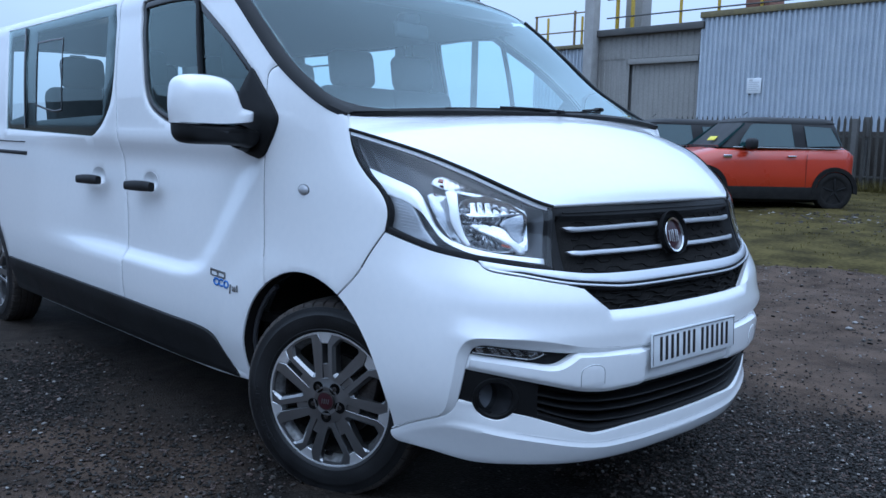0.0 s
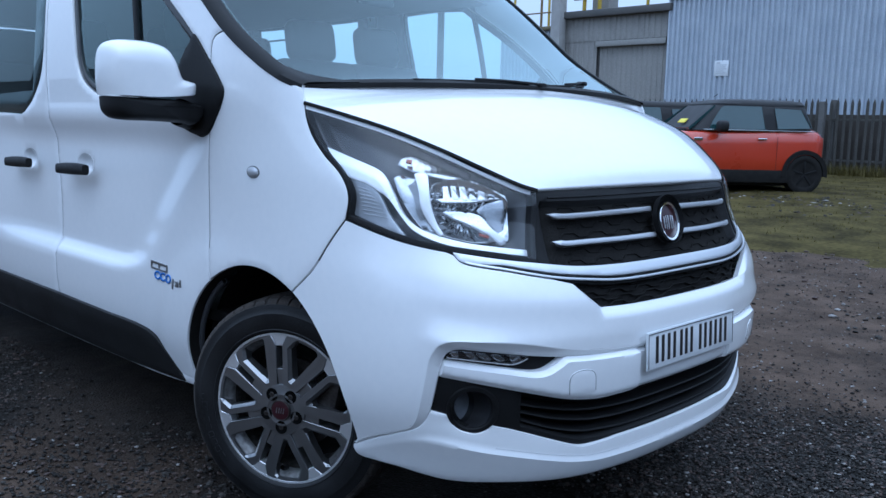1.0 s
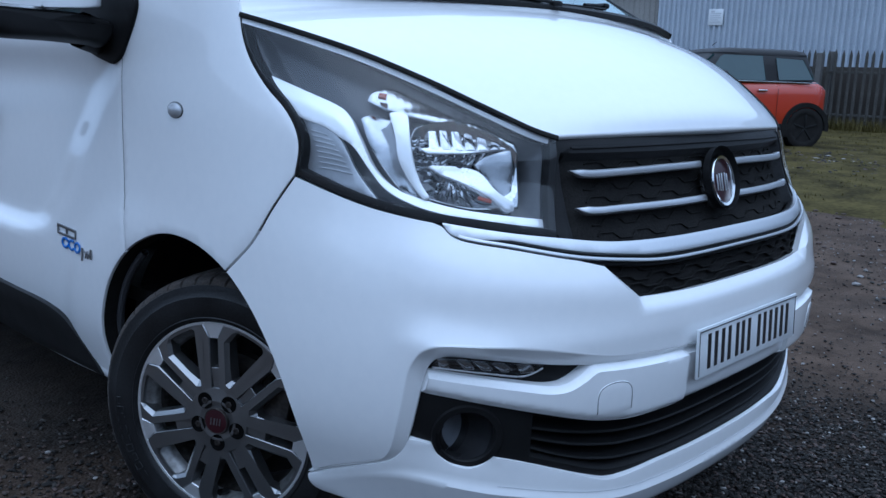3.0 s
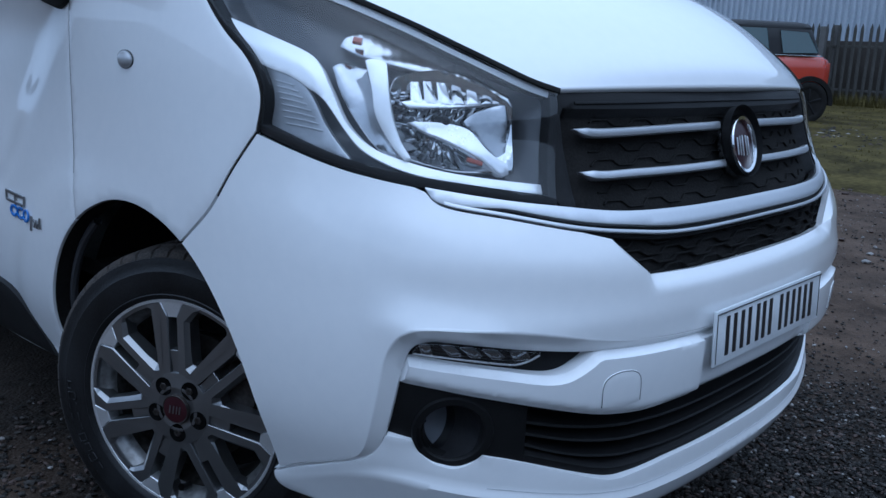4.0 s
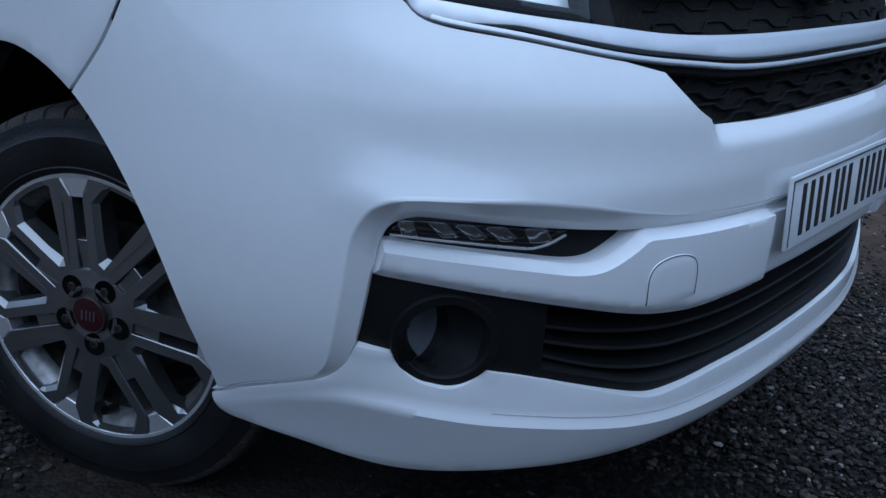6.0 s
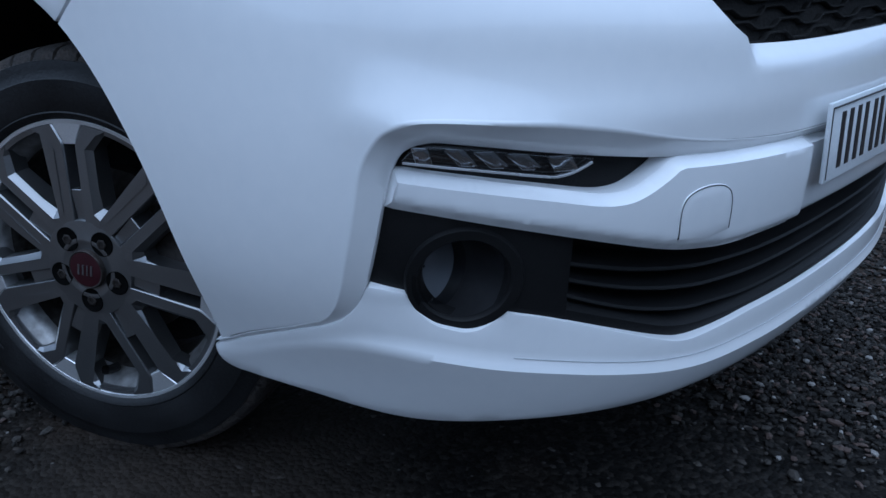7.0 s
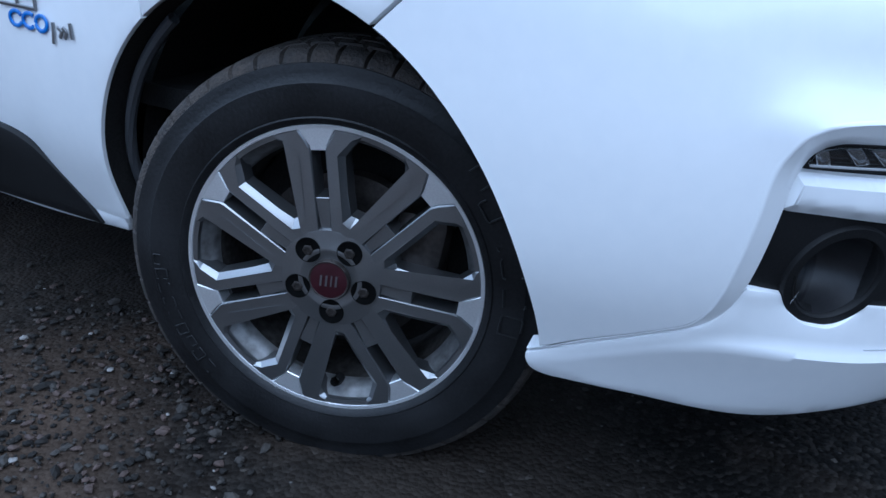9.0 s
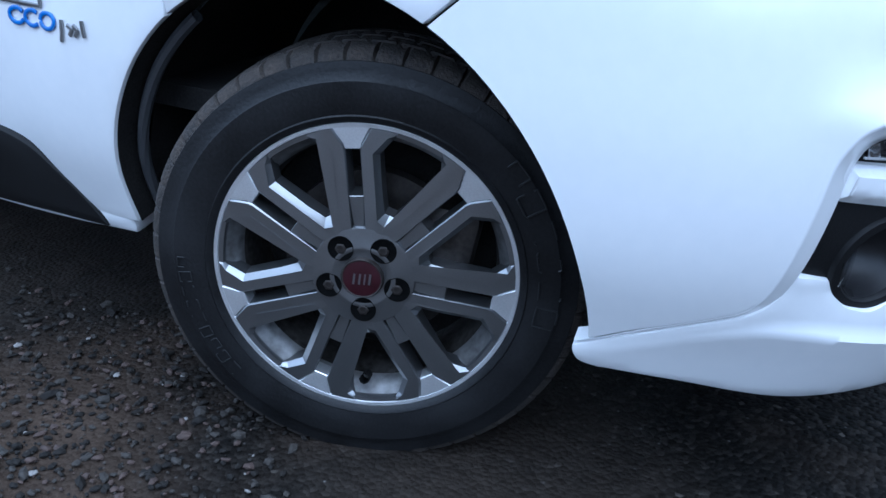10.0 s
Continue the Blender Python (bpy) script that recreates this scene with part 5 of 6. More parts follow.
def road_wheel(x, y, turn, side):
    at = pose(x * side, y, 0.325, 0, 0, turn) @ pose(0, 0, 0, 0, 0, 0 if side > 0 else 180)
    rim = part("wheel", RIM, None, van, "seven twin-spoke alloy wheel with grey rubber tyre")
    rim.matrix_local = at
    part("tyre", TYRE, None, rim, "black tyre with muddy tread")
    for k in range(7):
        for arm in ARMS:
            part("spoke", arm, None, rim).rotation_euler = (2 * math.pi * k / 7 - 0.065, 0, 0)
        for name, mesh in (("spoke_web", WEB), ("rim_tab", TAB)):
            part(name, mesh, None, rim).rotation_euler = (2 * math.pi * k / 7 - 0.065, 0, 0)
    part("hub", spun([(-0.045, 0.0830), (-0.0990, 0.0825), (-0.1004, 0.0815), (-0.1012, 0.078), (-0.1022, 0.055), (-0.1035, 0.0515), (-0.1035, 0.046), (-0.1015, 0.041), (-0.1005, 0.0)], 70), ALLOY, rim)
    for k in range(5):
        a = 2 * math.pi * k / 5 + math.pi
        # a flat disc coloured as the dark of a recessed bolt hole
        socket = part("bolt_socket", spun([(-0.098, 0.0208), (-0.1034, 0.0206), (-0.1038, 0.0196), (-0.1032, 0.0186), (-0.1030, 0.0)], 28), HOLE_SHADE, rim)
        socket.location = (0, 0.05715 * math.sin(a), 0.05715 * math.cos(a))
        nut = part("wheel_bolt", spun([(-0.1025, 0.0095), (-0.1044, 0.0090), (-0.1050, 0.0078), (-0.1050, 0.0055), (-0.1034, 0.0055), (-0.1034, 0)], 6), STEEL, rim)
        nut.location = socket.location
    part("centre_cap", spun([(-0.098, 0.0345), (-0.107, 0.0338), (-0.1095, 0.0320), (-0.1088, 0.0300)], 40), STEEL, rim)
    part("cap_face", spun([(-0.1085, 0.0305), (-0.1100, 0.02), (-0.1105, 0.0)], 40), RED, rim, "red wheel cap")
    for w, dy in ((0.004, -0.013), (0.003, -0.005), (0.004, 0.003), (0.004, 0.012)):
        part("cap_mark", block((0.002, w * 0.8, 0.018), (-0.1106, dy, 0), m=pose(0, 0, 0, 8, 0, 0)), ALLOY, rim)
    for start, step, count, high in ((0.90, 0.168, 6, 0.034), (-1.56, -0.088, 9, 0.020)):
        for i in range(count):
            wide = 0.29 * abs(step) * 0.34
            loop = [(-0.1034, wide * max(-1, min(1, 1.5 * math.cos(k))), 0.291 + 0.5 * high * max(-1, min(1, 1.35 * math.sin(k)))) for k in np.linspace(0.5 * i, 0.5 * i + (5.6 if i % 2 else 3.3), 16)]
            part("sidewall_mark", tube(loop, 0.0016 if high > 0.03 else 0.0011, 6), LETTER, rim).rotation_euler = (start + step * i, 0, 0)
    part("valve", tube([(-0.060, 0.004, -0.203), (-0.076, 0.004, -0.201), (-0.090, 0.004, -0.195)], 0.0085), BLACK, rim)
    part("brake_disc", spun([(0.005, 0.075), (0.005, 0.148), (-0.02, 0.148), (-0.02, 0.075), (-0.045, 0.070), (-0.045, 0.0)], 48), STEEL, rim)
    part("brake_caliper", block((0.09, 0.09, 0.15), bevel=0.02, m=pose(-0.012, -0.125, 0.03, 12, 0, 0)), STEEL, rim)
    part("wheel_back", spun([(0.05, 0.2), (0.06, 0.0)], 40), LINER, rim)


road_wheel(-0.782, 0.038, 23.5, 1)
road_wheel(-0.783, 0.0, 21, -1)
road_wheel(-0.815, 3.738, 0, 1)
road_wheel(-0.815, 3.738, 0, -1)


# ---- the yard ----
def rise(x, y):
    """The yard climbs a little towards the fence."""
    return 0.28 * soft(np.asarray(x, float), 3.5, 12.0)


def ground_material():
    m = bpy.data.materials.new("wet_tarmac_and_gravel")
    m.use_nodes = True
    t = m.node_tree
    b = t.nodes["Principled BSDF"]
    b.inputs["Specular IOR Level"].default_value = 0.08
    co = t.nodes.new("ShaderNodeTexCoord")

    def node(kind, **inputs):
        n = t.nodes.new(kind)
        for k, v in inputs.items():
            n.inputs[k].default_value = v
        return n

    def noisy(scale, detail=4.0, rough=0.55):
        n = node("ShaderNodeTexNoise", Scale=scale, Detail=detail, Roughness=rough)
        t.links.new(co.outputs["Object"], n.inputs["Vector"])
        return n.outputs["Fac"]

    def ramp(src, *stops):
        r = t.nodes.new("ShaderNodeValToRGB")
        while len(r.color_ramp.elements) < len(stops):
            r.color_ramp.elements.new(0.5)
        for e, (p, c) in zip(r.color_ramp.elements, stops):
            e.position, e.color = p, (*c, 1) if len(c) == 3 else c
        t.links.new(src, r.inputs[0])
        return r.outputs[0]

    def mixed(fac, a, c):
        n = t.nodes.new("ShaderNodeMix")
        n.data_type = "RGBA"
        t.links.new(fac, n.inputs[0]), t.links.new(a, n.inputs[6]), t.links.new(c, n.inputs[7])
        return n.outputs[2]

    def cells(scale):
        v = node("ShaderNodeTexVoronoi", Scale=scale)
        t.links.new(co.outputs["Object"], v.inputs["Vector"])
        return v

    patch = ramp(noisy(0.55, 5.0), (0.42, (0, 0, 0)), (0.56, (1, 1, 1)))
    fine = cells(95.0)
    stones = ramp(fine.outputs["Color"], (0.0, (0.003, 0.0028, 0.0025)), (0.55, (0.008, 0.0072, 0.0064)), (0.9, (0.026, 0.023, 0.020)), (1.0, (0.12, 0.108, 0.095)))
    soil = ramp(noisy(9.0, 8.0, 0.7), (0.3, (0.015, 0.0122, 0.0100)), (0.7, (0.049, 0.039, 0.031)))
    where = t.nodes.new("ShaderNodeSeparateXYZ")
    t.links.new(co.outputs["Object"], where.inputs[0])
    away = t.nodes.new("ShaderNodeMath")
    away.operation, away.inputs[1].default_value = "MULTIPLY_ADD", 0.16
    across = t.nodes.new("ShaderNodeMath")
    across.operation = "ABSOLUTE"
    t.links.new(where.outputs[0], across.inputs[0])
    t.links.new(across.outputs[0], away.inputs[0]), t.links.new(noisy(0.7, 4.0), away.inputs[2])
    dirt = ramp(away.outputs[0], (0.66, (0, 0, 0)), (0.92, (1, 1, 1)))
    earth = ramp(noisy(3.0, 8.0, 0.7), (0.35, (0.034, 0.0235, 0.0165)), (0.65, (0.098, 0.069, 0.050)))
    base = mixed(dirt, mixed(patch, soil, stones), earth)
    specks = ramp(cells(28.0).outputs["Distance"], (0.0, (1, 1, 1)), (0.10, (0, 0, 0)))
    pale = ramp(noisy(60.0), (0.4, (0.05, 0.047, 0.045)), (0.7, (0.20, 0.19, 0.18)))
    t.links.new(mixed(specks, base, pale), b.inputs["Base Color"])
    rough = t.nodes.new("ShaderNodeMapRange")
    rough.inputs["To Min"].default_value, rough.inputs["To Max"].default_value = 0.55, 0.95
    t.links.new(noisy(1.6, 4.0), rough.inputs["Value"]), t.links.new(rough.outputs[0], b.inputs["Roughness"])
    high = t.nodes.new("ShaderNodeMath")
    high.operation = "MULTIPLY_ADD"
    t.links.new(fine.outputs["Distance"], high.inputs[0])
    high.inputs[1].default_value = -0.8
    t.links.new(noisy(40.0, 6.0), high.inputs[2])
    bump = node("ShaderNodeBump", Strength=0.9, Distance=0.006)
    t.links.new(high.outputs[0], bump.inputs["Height"]), t.links.new(bump.outputs[0], b.inputs["Normal"])
    return m


def ground_sheet():
    xs = sorted({round(v, 3) for v in list(np.linspace(-3.5, 4, 150)) + list(np.linspace(4, 20, 90)) + list(np.linspace(-60, -3.5, 20)) + list(np.linspace(20, 600, 14)) + [-600, -200]})
    ys = sorted({round(v, 3) for v in list(np.linspace(-3, 4, 140)) + list(np.linspace(4, 26, 70)) + list(np.linspace(-60, -3, 20)) + list(np.linspace(26, 600, 14)) + [-600, -200]})
    me = bpy.data.meshes.new("ground")
    vs = []
    for y in ys:
        for x in xs:
            z = float(rise(x, y)) + (0.010 * noise.noise((x * 1.3, y * 1.3, 0)) + 0.004 * noise.noise((x * 6, y * 6, 3)) - 0.008 if -4 < x < 20 and -4 < y < 26 else 0)
            vs.append((x, y, z))
    w = len(xs)
    me.from_pydata(vs, [], [(j * w + i, j * w + i + 1, (j + 1) * w + i + 1, (j + 1) * w + i) for j in range(len(ys) - 1) for i in range(w - 1)])
    for p in me.polygons:
        p.use_smooth = True
    me.materials.append(ground_material())
    return tagged(new("ground", me), "dark wet tarmac yard with loose gravel", "ground", kind="structure")


ground_sheet()
STONES = [material("stone_dark", (0.009, 0.0082, 0.0075), (0.024, 0.0215, 0.019), 0.6, 0.9, scale=30, spec=0.15), material("stone_grey", (0.026, 0.0235, 0.021), (0.058, 0.052, 0.046), 0.6, 0.9, scale=40, spec=0.2),
          material("stone_pale", (0.15, 0.14, 0.13), (0.28, 0.265, 0.25), 0.6, 0.85, scale=50), material("stone_brown", (0.035, 0.022, 0.017), (0.075, 0.05, 0.04), 0.7, 0.9, scale=40)]


def stones(name, count, spot, size, label, seed, mix=(0.60, 0.24, 0.04, 0.12), up=0.0):
    """Loose stones as one mesh: squashed, lumpy, half sunk in the ground."""
    rnd = random.Random(seed)
    ico = bmesh.new()
    bmesh.ops.create_icosphere(ico, subdivisions=1, radius=1)
    shape = np.array([v.co for v in ico.verts])
    tris = [[v.index for v in f.verts] for f in ico.faces]
    ico.free()
    verts, faces, kinds = [], [], []
    for _ in range(count):
        x, y = spot(rnd)
        r = size(rnd)
        k = len(verts)
        a = rnd.uniform(0, 6.28)
        sx, sy, sz = r * rnd.uniform(0.8, 1.5), r * rnd.uniform(0.6, 1.0), r * rnd.uniform(0.35, 0.7)
        z0 = float(rise(x, y)) - 0.004 + 0.010 * noise.noise((x * 1.3, y * 1.3, 0)) + 0.25 * sz + up
        for p in shape:
            q = p * (1 + 0.25 * rnd.uniform(-1, 1))
            u, v = q[0] * sx, q[1] * sy
            verts.append((x + u * math.cos(a) - v * math.sin(a), y + u * math.sin(a) + v * math.cos(a), z0 + q[2] * sz))
        faces += [[k + i for i in f] for f in tris]
        c = rnd.choices((0, 1, 2, 3), mix)[0]
        kinds += [c] * len(tris)
    me = bpy.data.meshes.new(name)
    me.from_pydata(verts, [], faces)
    for m in STONES:
        me.materials.append(m)
    me.polygons.foreach_set("material_index", kinds)
    return tagged(new(name, me), label, "gravel", kind="stuff")


def by_wheel(rnd):
    while True:
        x, y = rnd.uniform(-2.6, 0.2), rnd.uniform(-1.4, 3.0)
        bare = min(1.0, max(0.0, (x + 1.35) / 0.45)) * min(1.0, max(0.0, (0.30 - y) / 0.45))
        if noise.noise((x * 1.1, y * 1.1, 7)) + 0.35 - 0.9 * bare > rnd.random() - (0.12 if rnd.random() < 0.25 else 0) and not (x > -0.75 and y > -0.4):
            return x, y


def by_nose(rnd):
    while True:
        x, y = rnd.uniform(-0.9, 2.6), rnd.uniform(-1.7, 2.4)
        if x > 0.9 + rnd.random() * 0.9 or x < -0.15 + 0.5 * rnd.random():
            continue
        if 1.6 * noise.noise((x * 0.9, y * 0.9, 2)) + 0.45 > rnd.random() and not (abs(x) < 0.8 and y > -0.4):
            return x, y


def grade(rnd):
    return 0.0025 + 0.0075 * rnd.random() ** 1.8 + (0.008 if rnd.random() < 0.012 else 0)


stones("gravel", 15000, by_wheel, grade, "loose grey gravel on the tarmac beside the front wheel", 3, (0.50, 0.26, 0.016, 0.224))
stones("gravel", 19000, by_nose, grade, "loose grey gravel in front of the bumper", 4, (0.58, 0.24, 0.03, 0.15))
stones("gravel", 30000, lambda r: (0.05 + 0.35 * r.random() + abs(r.gauss(0, 0.6)), r.uniform(-1.5, 1.1)), lambda r: 0.003 + 0.006 * r.random() ** 1.6, "dense dark gravel under the front overhang", 14, (0.58, 0.24, 0.02, 0.16))
stones("gravel", 12000, lambda r: (1.0 + 5.5 * r.random() ** 1.4, r.uniform(-2.0, 5.5)), lambda r: 0.003 + 0.006 * r.random() ** 2, "fine pale stones trodden into the mud", 15, (0.05, 0.40, 0.25, 0.30))
stones("gravel", 2500, lambda r: (r.uniform(3, 12), r.uniform(-1, 8)), lambda r: 0.006 + 0.018 * r.random() ** 2, "scattered stones across the yard", 5, (0.15, 0.40, 0.20, 0.25))
stones("rubble", 2600, lambda r: (10.0 + r.gauss(0, 0.75) + 0.25 * r.uniform(-1, 1), r.uniform(0.5, 7.5)), lambda r: 0.008 + 0.026 * r.random() ** 2.5, "band of pale rubble in the grass", 6, (0.22, 0.44, 0.10, 0.24), 0.016)

# ---- grass ----
MOSS = material("mossy_turf", (0.022, 0.018, 0.006), (0.090, 0.073, 0.026), 0.85, 0.95, scale=2.2, fine=22, bump=0.8, mix=0.35, spec=0.05)
BLADE = material("grass_blades", (0.060, 0.052, 0.014), (0.11, 0.090, 0.030), 0.6, 0.75, scale=1.5, fine=30, spec=0.1)


def turf():
    xs, ys = np.linspace(5.2, 18.6, 80), np.linspace(-6, 14, 90)
    me = bpy.data.meshes.new("turf")
    vs = [(x, y, float(rise(x, y)) + 0.035 * min(1, max(-0.6, (x - 6.0) / 0.5 + 1.3 * noise.noise((x * 0.8, y * 0.8, 5)))) + 0.02 * noise.noise((x * 3, y * 3, 1)) - 0.012) for y in ys for x in xs]
    w = len(xs)
    me.from_pydata(vs, [], [(j * w + i, j * w + i + 1, (j + 1) * w + i + 1, (j + 1) * w + i) for j in range(len(ys) - 1) for i in range(w - 1)])
    for p in me.polygons:
        p.use_smooth = True
    me.materials.append(MOSS)
    return tagged(new("turf", me), "worn mossy turf between yard and fence", "turf", kind="structure")


turf()


def grass(name, count, area, tall, seed, label):
    rnd = random.Random(seed)
    vs, fs = [], []
    for _ in range(count):
        x, y = area(rnd)
        if noise.noise((x * 0.9, y * 0.9, 11)) < -0.10 and rnd.random() < 0.8:
            continue
        z = float(rise(x, y)) + 0.018
        for _ in range(3):
            a, h, w = rnd.uniform(0, 6.28), tall * rnd.uniform(0.4, 1.2), 0.006
            bx, by = x + rnd.gauss(0, 0.03), y + rnd.gauss(0, 0.03)
            lx, ly = math.cos(a) * h * 0.5, math.sin(a) * h * 0.5
            k = len(vs)
            vs += [(bx - w * math.sin(a), by + w * math.cos(a), z), (bx + w * math.sin(a), by - w * math.cos(a), z), (bx + lx, by + ly, z + h)]
            fs.append((k, k + 1, k + 2))
    me = bpy.data.meshes.new(name)
    me.from_pydata(vs, [], fs)
    me.materials.append(BLADE)
    return tagged(new(name, me), label, "grass", kind="stuff")


grass("grass", 5000, lambda r: (r.uniform(6.6, 17.9), r.uniform(-4, 9)), 0.035, 8, "short damp grass on the verge")
grass("grass", 2200, lambda r: (17.9 + r.gauss(0, 0.15), r.uniform(-1, 9)), 0.28, 9, "taller rough grass along the fence foot")

# ---- works building ----
SHEET = material("blue_grey_cladding", (0.36, 0.40, 0.46), (0.45, 0.49, 0.54), 0.5, 0.65, scale=1.5, fine=25, bump=0.1)
SHED = material("brown_grey_cladding", (0.235, 0.228, 0.212), (0.30, 0.29, 0.27), 0.6, 0.75, scale=1.2, fine=20, bump=0.1)
BEAM = material("stained_steel", (0.10, 0.085, 0.05), (0.22, 0.18, 0.08), 0.6, 0.8, scale=3, fine=40)
DARKSTEEL = material("dark_steel", (0.06, 0.058, 0.055), (0.10, 0.096, 0.09), 0.6, 0.8, scale=3, fine=40)
CONCRETE = material("concrete", (0.28, 0.275, 0.265), (0.38, 0.375, 0.36), 0.8, 0.9, scale=4, fine=60, bump=0.3)
YELLOW = material("rail_yellow", (0.40, 0.27, 0.02), (0.50, 0.36, 0.04), 0.5, 0.65, scale=12, fine=60)
RUSTY = material("rusty_rail", (0.14, 0.09, 0.05), (0.26, 0.19, 0.08), 0.7, 0.85, scale=12, fine=60)


def sheet_mesh(name, pitch, ribs, depth, height, mt, flat=0.3):
    """A ribbed sheet along y, its face at x = 0, ribs towards -x."""
    pts = []
    for k in range(ribs):
        for u, d in ((0.0, 0), (flat, 0), (0.5, -depth), (0.5 + flat, -depth), (1.0, 0)):
            pts.append((d, (k + u) * pitch))
    rows = [[(x, y, z) for x, y in pts] for z in (0, height)]
    back = [[(x + 0.012, y, z) for x, y in pts] for z in (height, 0)]
    return mesh_of(loft(rows + back + rows[:1]), name, mt, 15)


wall = tagged(part("wall_north", block((0.30, 30, 4.3), (19.42, -4.3, 2.13)), DARKSTEEL), "works building wall clad in blue-grey ribbed sheets", "wall", kind="structure")
upper = sheet_mesh("cladding_sheet", 0.146, 8, 0.06, 4.44, SHEET)
for k in range(22):
    part("cladding_sheet", upper, None, wall).location = (19.22 + 0.006 * (k % 2), 10.76 - 1.168 * (k + 1), 0.30)
beam = tagged(part("eaves_beam", block((0.16, 26, 0.16), (19.20, -2.24, 4.82), 0.01), BEAM), "stained yellow-brown eaves beam on the cladding", "beam", kind="structure")
annex = tagged(part("wall_annex", block((0.30, 3.6, 4.2), (19.60, 12.55, 2.2)), DARKSTEEL), "brown-grey clad annex with a shutter door", "wall", kind="structure")
shed = sheet_mesh("cladding_sheet", 0.20, 5, 0.03, 0.72, SHED, 0.36)
for k in range(4):
    part("cladding_sheet", shed, None, annex).location = (19.34, 10.80 + k * 0.95 - 0.25, 3.78)
part("cladding_sheet", sheet_mesh("cladding_sheet", 0.20, 6, 0.03, 3.52, SHED, 0.36), None, annex).location = (19.36, 13.19, 0.28)
part("lintel", block((0.10, 2.35, 0.16), (19.30, 12.0, 3.68), 0.01), SHED, annex)
part("roof_edge", block((0.30, 3.7, 0.20), (19.25, 12.5, 4.56), 0.02), DARKSTEEL, annex)
shutter = tagged(part("shutter_door", sheet_mesh("shutter_door", 0.17, 13, 0.02, 3.34, SHED, 0.4), None), "closed ribbed shutter door in the annex", "door", kind="structure")
shutter.location = (19.42, 10.90, 0.28)
tagged(part("column", block((0.34, 0.34, 8.0), (19.05, 14.42, 4.2), 0.02), CONCRETE), "tall pale concrete column beside the annex", "column", kind="structure")
far_wall = tagged(part("wall_far", block((0.3, 2.4, 3.9), (19.6, 15.85, 2.2)), DARKSTEEL), "far blue-grey clad wall with a stained gutter", "wall", kind="structure")
fars = sheet_mesh("cladding_sheet", 0.146, 8, 0.06, 3.95, SHEET)
for k in range(2):
    part("cladding_sheet", fars, None, far_wall).location = (19.42, 14.65 + 1.168 * k, 0.28)
part("gutter", block((0.18, 2.5, 0.12), (19.36, 15.85, 4.25), 0.02), BEAM, far_wall)

rail = thing("roof_railing", "yellow steel railing on the annex roof", "railing")
for y, w in ((13.85, 0.09), (13.30, 0.09), (11.65, 0.07), (10.45, 0.07), (9.2, 0.07)):
    part("post", block((w, w, 1.5), (19.55, y, 5.3), 0.008), YELLOW, rail)
for z in (5.05, 5.60):
    part("rail", tube([(19.5, 14.2, z), (19.5, 11.5, z), (19.5, 8.0, z)], 0.022), DARKSTEEL, rail)
rail2 = thing("roof_railing", "rusty yellow railing on the far roof", "railing")
for y, h in ((17.05, 1.05), (16.55, 0.95), (15.45, 1.1), (15.15, 0.9)):
    part("post", block((0.06, 0.06, h), (19.5, y, 4.3 + h / 2), 0.006), RUSTY if h > 1 else YELLOW, rail2)
for z in (4.75, 5.32):
    part("rail", tube([(19.47, 17.1, z), (19.47, 16, z), (19.47, 14.5, z)], 0.022), RUSTY, rail2)
part("roof_stack", block((0.5, 0.6, 1.4), (20.2, 13.55, 5.3), 0.02), SHED, annex)
part("roof_box", block((0.8, 0.7, 0.5), (20.0, 9.35, 5.1), 0.02), material("brick_red", (0.16, 0.075, 0.05), (0.24, 0.12, 0.085), 0.85, scale=8, fine=60), wall)

notice = tagged(part("notice", block((0.006, 0.40, 0.40), (19.16, 9.07, 2.86), 0.001), material("notice_white", (0.62, 0.64, 0.66), (0.70, 0.72, 0.73), 0.45, scale=6)), "white notice with small grey print on the cladding", "sign")
for k, (w, h) in enumerate(((0.10, 0.05), (0.30, 0.018), (0.26, 0.018), (0.30, 0.018), (0.22, 0.018), (0.28, 0.018))):
    part("print_line", block((0.002, w, h), (19.156, 9.07 + (0.09 if k == 0 else (0.30 - w) / 2), 3.00 - 0.052 * k)), LAMPGREY, notice)

# ---- palisade fence ----
PALE = material("weathered_pale", (0.043, 0.041, 0.037), (0.090, 0.086, 0.077), 0.7, 0.85, scale=4, fine=50, spec=0.2)
fence = thing("palisade_fence", "weathered grey steel palisade fence with pointed tops", "fence")
pale = bmesh.new()
rows = []
for z, w in ((0, 0.035), (1.62, 0.035), (1.68, 0.034), (1.74, 0.018), (1.79, 0.002)):
    rows.append([(0, -w, z), (-0.018, -w * 0.4, z), (-0.018, w * 0.4, z), (0, w, z), (0.006, w * 0.4, z), (0.006, -w * 0.4, z)])
pale = mesh_of(loft(rows, True), "pale", PALE, 25)
rnd = random.Random(12)
for k in range(96):
    y = -4.0 + 0.155 * k
    ob = part("pale", pale, None, fence)
    ob.location, ob.rotation_euler = (18.2, y, 0.24 + rnd.uniform(-0.012, 0.012)), (rnd.uniform(-0.012, 0.012), rnd.uniform(-0.01, 0.02), 0)
for z in (0.62, 1.55):
    part("fence_rail", block((0.05, 15.4, 0.05), (18.24, 3.4, z), 0.004), PALE, fence)
for y in (-2.5, 0.2, 2.95, 5.75, 8.5):
    part("fence_post", block((0.10, 0.10, 2.0), (18.30, y, 1.0), 0.006), DARKSTEEL, fence)
tagged(part("timber_post", block((0.14, 0.12, 1.9), (17.9, 5.85, 1.0), 0.01), DARKSTEEL), "dark timber post standing before the fence", "post")

